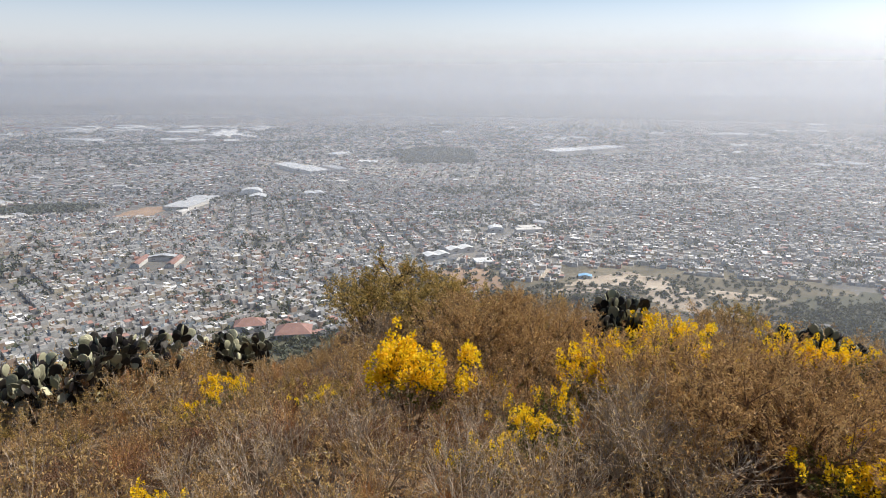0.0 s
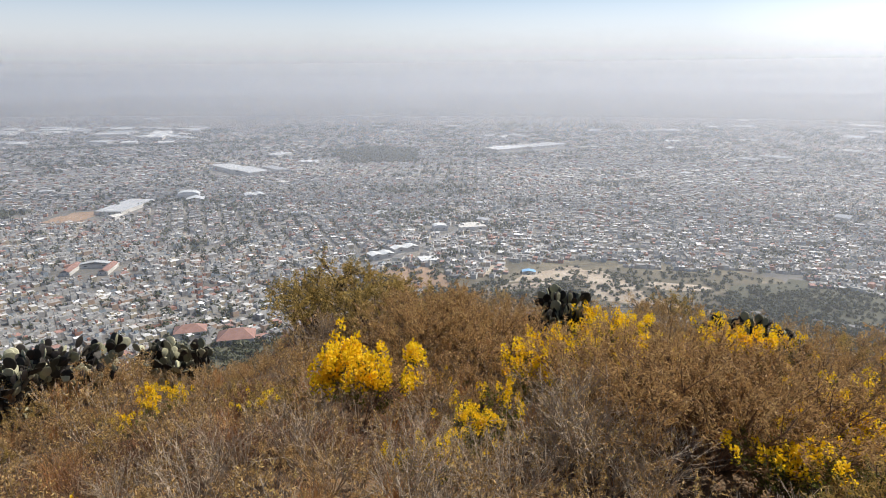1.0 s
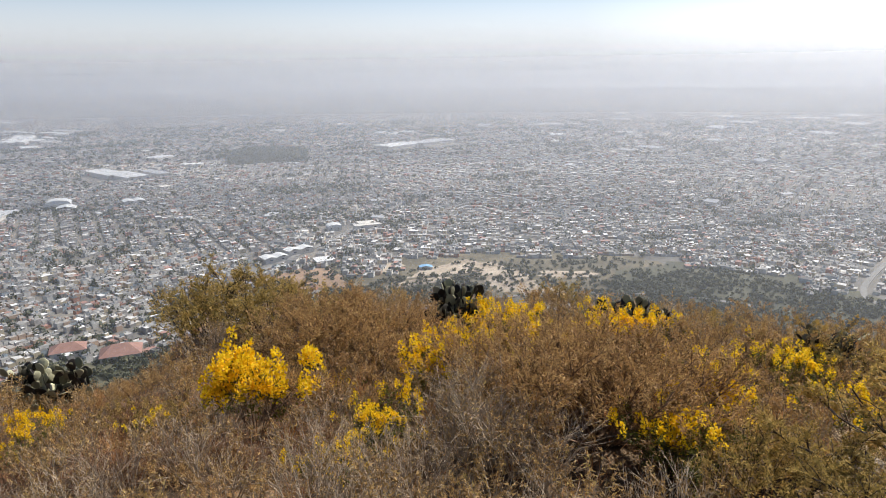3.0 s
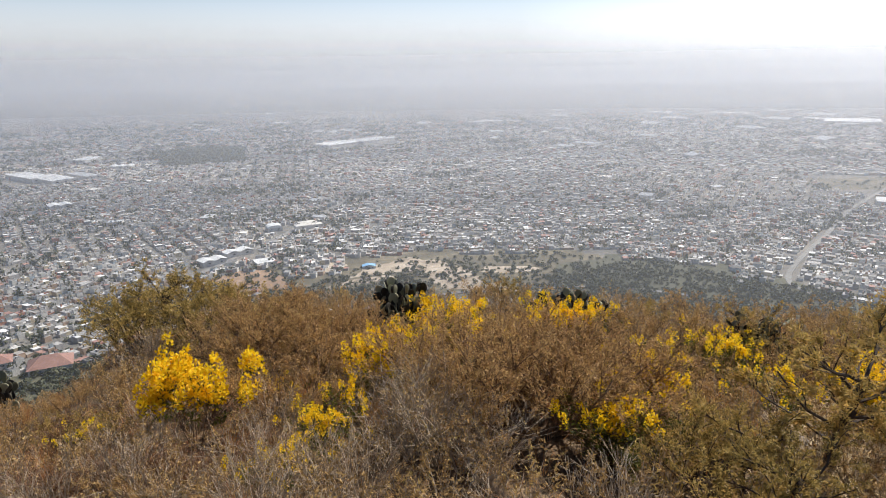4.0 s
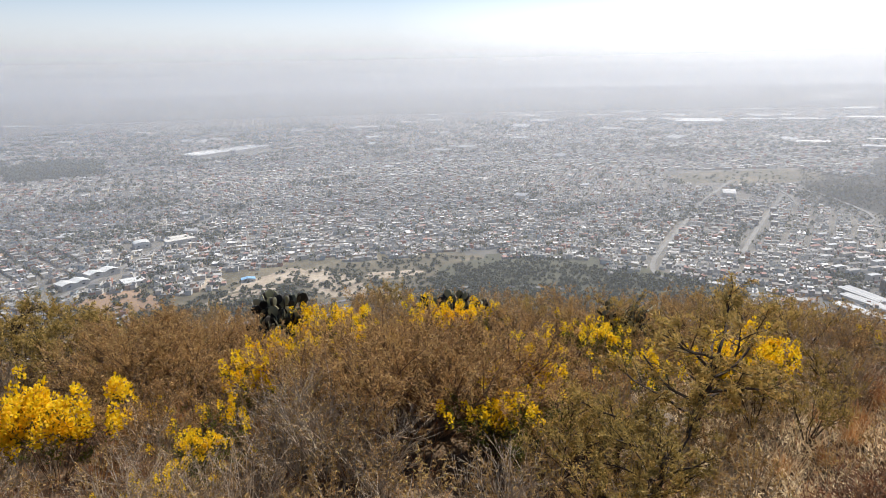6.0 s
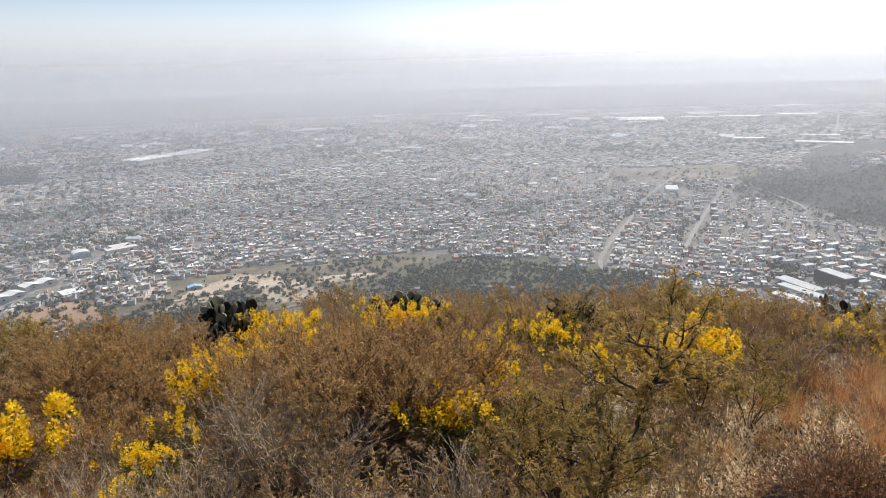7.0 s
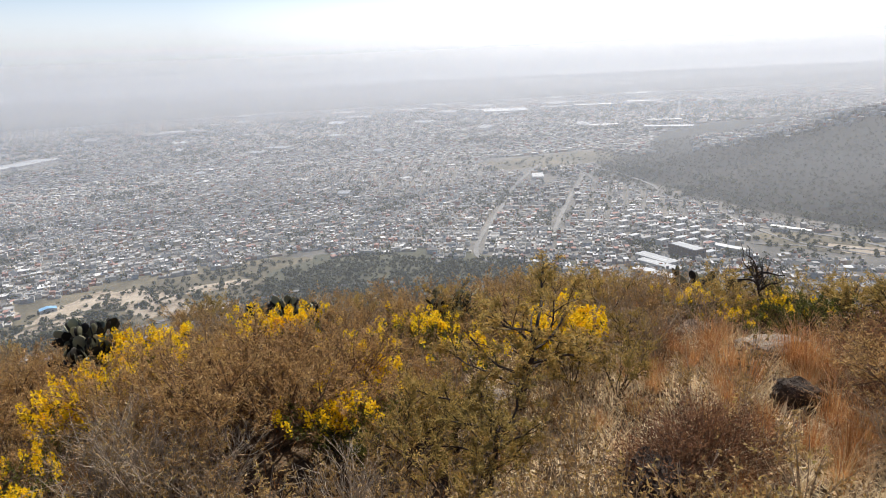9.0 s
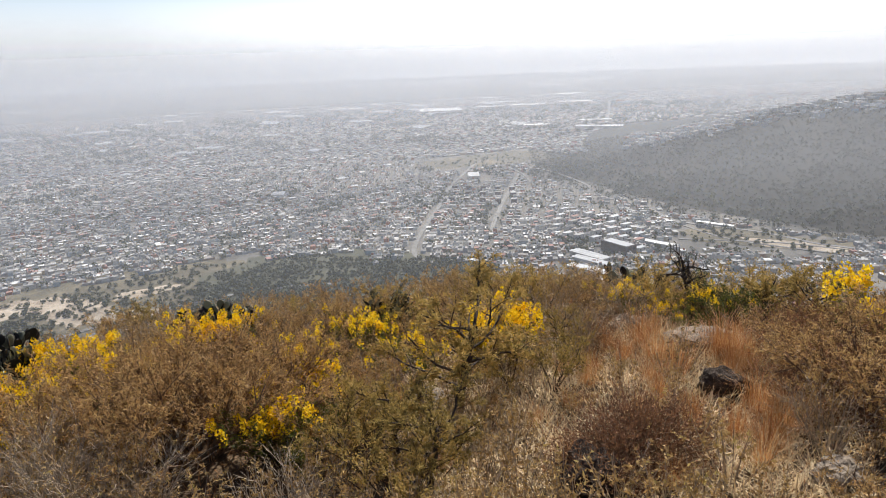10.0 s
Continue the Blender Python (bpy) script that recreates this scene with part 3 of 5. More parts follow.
def acacia(seed, tall=2.3):
    """A small spreading tree: leaning trunk, crooked limbs and a crown in loose layers."""
    rg = random.Random(seed)
    trunk, limbs, leaves = Geo(), Geo(), Geo()
    ends = []
    stem = wander(rg, Vector((0, 0, -0.1)), Vector((rg.uniform(-.1, .1), rg.uniform(-.1, .1), 1)), tall * 0.68, 6, 0.12)
    trunk.tube(stem, 0.075, 0.04, 7)
    for k in range(12):
        p, d = along(stem, 0.32 + 0.68 * (k + rg.random()) / 12)
        a = k * 2.4 + rg.uniform(-0.4, 0.4)
        limb = wander(rg, p, Vector((math.cos(a), math.sin(a), rg.uniform(0.05, 0.45) + 0.03 * k)), tall * rg.uniform(0.32, 0.55), 5, 0.28, 0.05)
        limbs.tube(limb, 0.026, 0.009, 5)
        for _ in range(7):
            p2, d2 = along(limb, rg.uniform(0.25, 1.0))
            b = wander(rg, p2, d2 + rand_dir(rg, 0.2) * 0.9, tall * rg.uniform(0.10, 0.22), 3, 0.3, 0.04)
            limbs.tube(b, 0.009, 0.004)
            for _ in range(5):
                p3, d3 = along(b, rg.uniform(0.2, 1.0))
                t = wander(rg, p3, d3 + rand_dir(rg, 0.1), tall * rg.uniform(0.04, 0.09), 2, 0.2, 0.02)
                limbs.leaf(t[0], (t[-1] - t[0]).normalized(), rand_dir(rg).cross(d3).normalized(), (t[-1] - t[0]).length, 0.006)
                ends.append(t)
    dress(rg, leaves, ends, 17, 0.062, 0.018, 0.1, 0.06)
    ob = thing("acacia_tree", "small crooked acacia with thin olive foliage", "tree", "small trees on the hilltop")
    stock = part("trunk", trunk.mesh("trunk", BARK_DARK, True), None, ob, "dark leaning trunk")
    woody("branchwork", limbs.mesh("branchwork", BARK_DARK), None, stock, "crooked dark limbs")
    woody("crown", leaves.mesh("crown", LEAF_OLIVE), None, ob, "loose olive-yellow crown")
    return ob


def dusky_shrub(seed):
    """A low rounded bush of close-set fine stalks with seed heads towards the outside."""
    rg = random.Random(seed)
    wood, leaves = Geo(), Geo()
    for _ in range(420):
        d = rand_dir(rg)
        d.z = abs(d.z) * 0.9 + 0.12
        d.normalize()
        ln = rg.uniform(0.45, 0.72)
        side = d.cross(rand_dir(rg)).normalized()
        wood.leaf(Vector((d.x * 0.1, d.y * 0.1, -0.02)), d, side, ln, 0.006)
        for _ in range(7):
            p = d * ln * rg.uniform(0.6, 1.08) + rand_dir(rg) * 0.05
            way = (d + rand_dir(rg) * 0.8).normalized()
            leaves.spray(p, way, way.cross(rand_dir(rg)).normalized(), rg.uniform(0.025, 0.05), 0.014)
    ob = thing("dusky_shrub", "low rounded bush of dusky red-brown stalks", "shrub", "shrubs on the hilltop")
    woody("branchwork", wood.mesh("branchwork", TWIG_BROWN), None, ob, "close-set thin brown stalks")
    woody("foliage", leaves.mesh("foliage", DUSKY), None, ob, "dusky seed heads with golden tips")
    return ob


def snag(seed):
    rg = random.Random(seed)
    wood = Geo()
    stem = wander(rg, Vector((0, 0, -0.1)), Vector((0.1, 0, 1)), 1.1, 6, 0.16)
    wood.tube(stem, 0.055, 0.032, 6)
    for k in range(11):
        p, d = along(stem, rg.uniform(0.62, 1.0))
        a = k * 2.4
        b = wander(rg, p, Vector((math.cos(a), math.sin(a), rg.uniform(0.2, 1.1))), rg.uniform(0.35, 0.7), 5, 0.45)
        wood.tube(b, 0.026, 0.011, 4)
        for _ in range(6):
            p2, d2 = along(b, rg.uniform(0.25, 1))
            t = wander(rg, p2, d2 + rand_dir(rg) * 1.1, rg.uniform(0.16, 0.34), 4, 0.4)
            wood.tube(t, 0.012, 0.006)
    ob = new("dead_tree", wood.mesh("dead_tree", BARK_DARK))
    return tagged(ob, "bare blackened dead tree with crooked branches", "tree")


def grass_tuft(seed):
    rg = random.Random(seed)
    blades = Geo()
    for _ in range(250):
        a, lean = rg.uniform(0, 6.28), rg.uniform(0.1, 1.25)
        tall = rg.uniform(0.35, 0.85)
        out_ = Vector((math.cos(a), math.sin(a), 0))
        p0 = out_ * rg.uniform(0, 0.22)
        side = out_.cross(Vector((0, 0, 1))) * rg.uniform(0.002, 0.0045)
        pts = [p0 + Vector((0, 0, -0.03)), p0 + out_ * lean * 0.25 * tall + Vector((0, 0, tall * 0.5)), p0 + out_ * lean * 0.75 * tall + Vector((0, 0, tall * (0.95 - 0.3 * lean)))]
        o = len(blades.v)
        for i, q in enumerate(pts):
            w = side * (1 - 0.42 * i)
            blades.v += [q - w, q + w]
        for i in range(2):
            blades.f.append((o + 2 * i, o + 2 * i + 1, o + 2 * i + 3, o + 2 * i + 2))
    ob = new("grass_tuft", blades.mesh("grass_tuft", STRAW))
    return tagged(ob, "dry orange-straw grass tuft with bent blades", "grass", "dry grass tufts")


def herb(seed):
    rg = random.Random(seed)
    wood, leaves = Geo(), Geo()
    ends = []
    for _ in range(11):
        a, s = rg.uniform(0, 6.28), rg.uniform(0.05, 0.34)
        way = Vector((math.cos(a) * s, math.sin(a) * s, rg.uniform(0.42, 0.78)))
        stem = wander(rg, Vector((math.cos(a) * 0.05, math.sin(a) * 0.05, -0.04)), way, way.length, 3, 0.10)
        wood.tube(stem, 0.006, 0.003)
        for _ in range(4):
            p, d = along(stem, rg.uniform(0.45, 1.0))
            t = wander(rg, p, d + rand_dir(rg, 0.3) * 0.7, rg.uniform(0.08, 0.2), 2, 0.2)
            wood.leaf(t[0], (t[-1] - t[0]).normalized(), rand_dir(rg).cross(d).normalized(), (t[-1] - t[0]).length, 0.006)
            ends.append(t)
    dress(rg, leaves, ends, 6, 0.045, 0.019, 0.1, 0.035)
    ob = thing("dry_herb", "knee-high dry herb with brown seed heads", "herb", "dry herbs on the hilltop")
    woody("branchwork", wood.mesh("branchwork", TWIG_GREY), None, ob, "thin pale dry stems")
    woody("foliage", leaves.mesh("foliage", HERB), None, ob, "brown dry leaves and seed heads")
    return ob


# prickly pear: flat oval pads growing out of one another
PAD, nt, out = material("cactus_pad")
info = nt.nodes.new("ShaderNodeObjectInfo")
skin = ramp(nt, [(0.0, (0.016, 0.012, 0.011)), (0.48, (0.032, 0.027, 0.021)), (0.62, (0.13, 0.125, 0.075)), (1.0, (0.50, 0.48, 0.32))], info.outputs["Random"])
tc = nt.nodes.new("ShaderNodeTexCoord")
vor = nt.nodes.new("ShaderNodeTexVoronoi")
vor.inputs["Scale"].default_value = 26
nt.links.new(tc.outputs["Object"], vor.inputs["Vector"])
spots = ramp(nt, [(0.0, (1.5, 1.4, 1.2)), (0.12, (1, 1, 1)), (1.0, (0.9, 0.9, 0.9))], vor.outputs["Distance"])
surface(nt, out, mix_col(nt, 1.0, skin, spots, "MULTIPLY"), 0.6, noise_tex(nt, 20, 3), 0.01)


def pad_mesh(seed):
    rg = random.Random(seed)
    v, f, nu, nv = [], [], 10, 6
    for i in range(nv + 1):
        t = math.pi * i / nv
        for k in range(nu):
            a = 6.2832 * k / nu
            x, y = math.sin(t) * math.cos(a), math.sin(t) * math.sin(a)
            z = 0.5 - 0.5 * math.cos(t)
            taper = 0.55 + 0.45 * smooth(0, 0.45, z)
            v.append((x * 0.40 * taper * (1 + 0.04 * rg.uniform(-1, 1)), y * 0.05 * taper + 0.05 * (z - 0.5) ** 2, z))
    for i in range(nv):
        for k in range(nu):
            k2 = (k + 1) % nu
            f.append((i * nu + k, i * nu + k2, (i + 1) * nu + k2, (i + 1) * nu + k))
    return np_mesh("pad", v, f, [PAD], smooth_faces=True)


PADS = [pad_mesh(s) for s in (1, 2, 3)]


def cactus(x, y, seed, roots=5, levels=4, size=0.34, wide=0.7):
    rg = random.Random(seed)
    ob = thing("prickly_pear", "prickly pear cactus of dark flat oval pads", "cactus", "prickly pears", pose(x, y, ground_at(x, y)))

    def sprout(m, level):
        s = size * rg.uniform(0.75, 1.1)
        part("pad", rg.choice(PADS), None, ob, "", m @ Matrix.Diagonal((s, s, s, 1)))
        if level <= 0:
            return
        for _ in range(rg.choice([1, 2, 2, 3]) if level > 1 else rg.choice([0, 1, 2])):
            t = rg.uniform(-50, 50)
            rim_ = pose(s * 0.36 * math.sin(radians(t)), 0, s * (0.52 + 0.44 * math.cos(radians(t))), rg.uniform(-16, 16), t * 0.75, rg.uniform(-55, 55))
            sprout(m @ rim_, level - 1)

    for _ in range(roots):
        a, d = rg.uniform(0, 6.28), wide * math.sqrt(rg.random())
        px, py = d * math.cos(a), d * math.sin(a)
        z = ground_at(x + px, y + py) - ground_at(x, y) - 0.06
        sprout(pose(px, py, z, rg.uniform(-14, 14), rg.uniform(-14, 14), rg.uniform(0, 180)), rg.choice([levels - 1, levels, levels - 2]))
    return ob


def boulder(x, y, sx, sy, sz, seed, label, sink=0.25, rock=None):
    rg = random.Random(seed)
    bm = bmesh.new()
    bmesh.ops.create_icosphere(bm, subdivisions=4, radius=1)
    off = Vector((rg.uniform(0, 50), rg.uniform(0, 50), 0))
    for v in bm.verts:
        q = v.co.copy()
        k = 1 + 0.35 * noise.noise(q * 1.1 + off) + 0.2 * noise.noise(q * 2.9 + off) + 0.11 * noise.noise(q * 6 + off) + 0.07 * noise.noise(q * 13 + off)
        q = q * k
        q.z = max(min(q.z, 0.8 + 0.3 * noise.noise(q * 2.5)), -0.7)
        v.co = Vector((q.x * sx, q.y * sy, q.z * sz))
    me = bpy.data.meshes.new("boulder")
    bm.to_mesh(me)
    bm.free()
    me.materials.append(rock or ROCK)
    ob = new("boulder", me)
    ob.matrix_basis = pose(x, y, ground_at(x, y) + sz * (0.7 - sink * 2), 0, 0, rg.uniform(0, 360))
    return tagged(ob, label, "rock", "rocks on the hilltop")


KINDS = {"brown": [brown_shrub(s) for s in (1, 2, 3)], "olive": [olive_shrub(s) for s in (11, 12)], "bare": [bare_shrub(s) for s in (21, 22, 23)],
         "yellow": [yellow_shrub(31, 1.0, 0.55), yellow_shrub(32, 0.9, 0.76), yellow_shrub(33, 0.17, 0.6), yellow_shrub(34, 0.9, 0.76)], "canopy": [canopy_shrub(s) for s in (81, 82)], "green": [olive_shrub(15, True)], "tree": [acacia(41), acacia(42), acacia(43)],
         "grass": [grass_tuft(s) for s in (51, 52, 53)], "herb": [herb(s) for s in (61, 62, 63)], "dusky": [dusky_shrub(s) for s in (71, 72)]}
used = set()
taken = []


def put(kind, az, r, size=1.0, which=None, flat=1.0, turn=None):
    """Plants one of a kind at a bearing and distance from the viewpoint."""
    x, y = r * math.sin(radians(az)), r * math.cos(radians(az))
    src = KINDS[kind][random.randrange(len(KINDS[kind])) if which is None else which]
    m = pose(x, y, ground_at(x, y), random.uniform(-5, 5), random.uniform(-5, 5), random.uniform(0, 360) if turn is None else turn)
    taken.append((x, y, 0.45 * size))
    if src.name in used:
        ob = copy_thing(src, m)
    else:
        ob = src
        used.add(src.name)
        ob.matrix_basis = m
    ob.scale = (size, size, size * flat)
    return ob


random.seed(77)
# placed one by one: bearing in degrees from +y, distance, size
for az, r, s, w in [(53.0, 9.4, 1.12, 0), (50.3, 6.9, 0.7, 1), (47.0, 8.4, 0.66, 2), (-4.5, 17.2, 1.0, 1), (0.5, 17.5, 0.75, 2), (62.5, 11.2, 0.5, 1),
                    (46.0, 15.5, 0.6, 0), (78.5, 14.0, 0.66, 2), (81.5, 13.5, 0.74, 1), (70.5, 15.2, 0.6, 0)]:
    put("tree", az, r, s, w, 0.86)
for az, r, s, w in [(-2.9, 10.1, 1.15, 0),
                    (14.2, 11.0, 0.88, 1), (12.6, 11.1, 0.82, 3), (13.4, 12.5, 0.96, 3), (10.3, 9.6, 0.7, 2), (8.2, 9.2, 0.65, 2),
                    (18.9, 14.2, 0.9, 1), (20.3, 14.4, 0.9, 3), (21.6, 14.6, 0.8, 2), (19.0, 12.8, 0.9, 2), (22.6, 12.3, 0.9, 1), (24.0, 12.5, 0.8, 2),
                    (28.9, 14.0, 0.92, 1), (30.5, 14.0, 0.98, 3), (31.8, 14.2, 0.88, 1), (33.4, 14.4, 0.85, 2),
                    (38.6, 12.0, 0.95, 2), (37.4, 11.9, 0.8, 2), (37.8, 10.5, 0.78, 1), (39.3, 10.3, 0.84, 3), (38.4, 10.0, 0.7, 2),
                    (34.2, 8.7, 0.8, 2), (35.6, 8.4, 0.88, 2), (37.2, 8.7, 0.85, 2),
                    (48.8, 11.0, 0.85, 2), (44.2, 13.4, 0.85, 2), (42.2, 14.0, 0.85, 2), (45.6, 12.6, 0.8, 2),
                    (54.6, 11.4, 0.66, 1), (55.8, 11.4, 0.74, 3), (57.2, 11.2, 0.88, 1), (58.6, 11.2, 0.92, 3),
                    (9.4, 8.6, 0.66, 2), (7.4, 8.8, 0.6, 2),
                    (-20.3, 11.6, 0.5, 1), (-22.0, 11.0, 0.45, 2), (-18.9, 11.8, 0.45, 2), (-27.0, 7.2, 0.55, 2), (-30.0, 7.0, 0.5, 2), (-12.0, 10.8, 0.5, 2),
                    (87.2, 12.0, 1.15, 1), (71.2, 12.5, 0.5, 2), (74.7, 13.3, 0.7, 2), (68.4, 13.0, 0.7, 2), (66.2, 13.4, 0.7, 2),
                    (4.6, 7.6, 0.55, 2), (2.0, 7.8, 0.5, 2), (4.8, 11.0, 0.55, 2)]:
    put("yellow", az, r, s, w)
for az, r, s in [(24.3, 9.9, 1.28), (29.2, 9.4, 1.4), (33.2, 9.8, 1.3), (20.8, 10.6, 1.2), (7.4, 13.4, 1.25), (3.6, 13.6, 1.25), (88.6, 9.4, 1.2)]:
    put("canopy", az, r, s)
for az, r, s in [(27.0, 11.4, 1.3), (31.5, 11.8, 1.15), (35.4, 11.6, 1.05), (11.6, 13.8, 1.15), (13.6, 13.6, 0.85), (7.0, 12.6, 1.1), (1.6, 12.8, 1.1), (6.6, 14.8, 1.2),
                 (8.0, 10.6, 1.0), (4.5, 10.4, 0.95), (17.2, 12.2, 0.8), (64.5, 12.6, 0.9), (26.0, 13.8, 0.9), (40.8, 14.3, 1.1), (36.6, 14.4, 1.15), (43.5, 14.6, 1.0), (41.5, 10.4, 1.0),
                 (81.5, 11.0, 1.0), (-23.2, 13.2, 0.75), (1.0, 11.2, 0.9), (66.0, 14.6, 0.9), (52.5, 14.8, 1.0), (49.5, 12.4, 0.95),
                 (-31.0, 11.6, 0.55), (-26.5, 11.8, 0.55), (-34.5, 11.4, 0.55), (-22.0, 12.4, 0.55), (-16.0, 12.2, 0.5), (-12.0, 12.8, 0.6), (-9.0, 12.4, 0.75), (-28.5, 10.2, 0.5), (-19.0, 10.4, 0.5)]:
    put("brown", az, r, s)
for az, r, s in [(17.0, 8.4, 1.15), (19.4, 8.2, 1.2), (15.6, 9.4, 1.05), (21.6, 8.0, 1.05), (17.6, 10.2, 1.1), (23.8, 7.6, 0.95), (-18.0, 7.6, 0.85), (-24.0, 8.2, 0.7), (-6.0, 7.6, 0.85), (1.0, 7.4, 0.85), (9.5, 7.0, 0.8), (12.0, 7.2, 0.85), (5.5, 7.6, 0.8), (-9.0, 8.6, 0.8),
                 (35.0, 14.6, 1.05), (-6.0, 10.6, 0.8), (63.5, 10.8, 0.9), (-14.0, 8.4, 0.8), (45.5, 9.8, 0.8), (62.5, 13.4, 1.0), (84.5, 8.4, 0.9), (3.5, 9.6, 0.8), (67.8, 12.0, 0.9)]:
    put("bare", az, r, s)
for az, r, s in [(-1.5, 14.8, 1.25), (-5.8, 16.6, 1.35), (-3.4, 16.8, 1.45), (-6.8, 17.2, 1.3), (-1.6, 16.6, 1.3), (3.0, 16.0, 1.2), (-7.5, 16.0, 1.1), (45.0, 7.6, 0.9), (76.5, 14.0, 1.05), (73.0, 14.5, 1.0), (80.0, 15.0, 1.15), (84.0, 14.8, 1.2), (68.5, 13.8, 1.0),
                 (60.0, 13.8, 1.0), (56.5, 14.2, 1.1), (47.5, 6.4, 0.85), (43.5, 8.6, 0.95), (88.5, 14.5, 1.2), (41.5, 8.0, 0.9), (47.2, 13.8, 1.0), (61.8, 9.6, 0.8), (57.5, 10.2, 0.8), (-33.0, 10.4, 0.5), (-24.0, 10.8, 0.5), (-29.6, 12.2, 0.5), (-14.0, 11.4, 0.5), (-10.0, 11.0, 0.6), (-37.0, 11.8, 0.6)]:
    put("olive", az, r, s)
for az, r, s in [(72.6, 12.7, 0.62), (75.6, 13.0, 0.85), (77.4, 13.2, 0.9), (36.6, 8.5, 0.8), (38.2, 8.3, 0.75)]:
    put("green", az, r, s)
for az, r, s in [(67.0, 6.7, 1.15), (69.4, 7.2, 1.3), (71.4, 7.3, 1.15), (83.0, 9.8, 1.4), (86.0, 10.2, 1.5), (80.5, 11.6, 1.3), (88.5, 11.0, 1.5), (82.5, 12.3, 1.4), (64.8, 11.4, 0.9), (86.5, 12.4, 1.5), (90.0, 9.4, 1.4),
                 (-10.5, 9.0, 0.95), (-6.0, 8.8, 0.85), (-16.0, 9.2, 0.9), (-22.0, 9.6, 0.9), (3.5, 8.8, 0.9), (-27.0, 9.2, 0.9), (-33.0, 9.4, 0.9), (-13.0, 11.2, 0.9), (-2.0, 8.4, 0.8)]:
    put("dusky", az, r, s)
for az, r, s in [(69.0, 11.4, 1.0), (70.6, 10.6, 1.15), (72.2, 10.2, 1.1), (67.8, 10.6, 0.9), (66.2, 11.2, 0.8), (75.4, 11.2, 1.2), (76.6, 11.0, 1.2), (77.8, 10.8, 1.1), (74.0, 8.6, 0.75), (79.0, 9.2, 1.0), (77.6, 8.4, 0.8), (81.0, 8.8, 1.0), (65.0, 10.2, 0.7), (80.0, 7.6, 0.7), (63.4, 8.9, 0.6)]:
    put("grass", az, r, s)

CACTI = [(-34.4, 13.6, 5, 7, 4, 0.27, 0.9), (-30.6, 13.7, 6, 8, 5, 0.28, 0.9), (-27.4, 14.0, 17, 8, 5, 0.27, 0.8), (-25.0, 14.2, 18, 6, 4, 0.27, 0.6), (-38.0, 13.4, 7, 6, 4, 0.27, 0.8), (-19.8, 14.8, 8, 8, 4, 0.26, 0.6), (-16.8, 15.0, 9, 9, 4, 0.25, 0.6),
         (16.0, 15.2, 10, 9, 5, 0.30, 0.36), (29.7, 15.4, 11, 12, 5, 0.235, 0.6), (32.4, 15.5, 12, 12, 4, 0.225, 0.65), (46.1, 15.0, 23, 7, 4, 0.26, 0.35), (67.2, 15.0, 14, 8, 4, 0.26, 0.5)]
for az, r, seed, roots, levels, size, wide in CACTI:
    cactus(r * math.sin(radians(az)), r * math.cos(radians(az)), seed, roots, levels, size, wide)
dead = snag(3)
dead.matrix_basis = pose(13.0, 4.0, ground_at(13.0, 4.0), 0, 0, 40) @ Matrix.Diagonal((0.8, 0.8, 1.22, 1))

boulder(9.3, 2.3, 0.32, 0.28, 0.26, 1, "dark pitted volcanic boulder in dry grass", 0.12)
boulder(6.0, 2.75, 0.40, 0.34, 0.30, 2, "dark shaded boulder under a dry bush", 0.1)
boulder(11.1, 3.3, 0.55, 0.32, 0.14, 3, "pale flat rock slab on the path", 0.06, PALE_ROCK)
boulder(7.55, 0.6, 0.27, 0.22, 0.2, 4, "grey weathered stone beside a bush", 0.12, PALE_ROCK)
boulder(7.6, 6.5, 0.35, 0.3, 0.22, 5, "small pale stone among shrubs", 0.25, PALE_ROCK)
boulder(11.6, 4.8, 0.36, 0.24, 0.2, 6, "flat pale stone at the path's edge", 0.08, PALE_ROCK)
taken += [(9.3, 2.25, 1.0), (8.9, 2.15, 0.9), (8.5, 2.05, 0.7), (5.9, 2.72, 0.9), (11.1, 3.3, 1.1), (10.5, 3.1, 0.9), (7.5, 0.7, 0.9), (7.1, 0.7, 0.8), (11.4, 4.75, 0.8)]

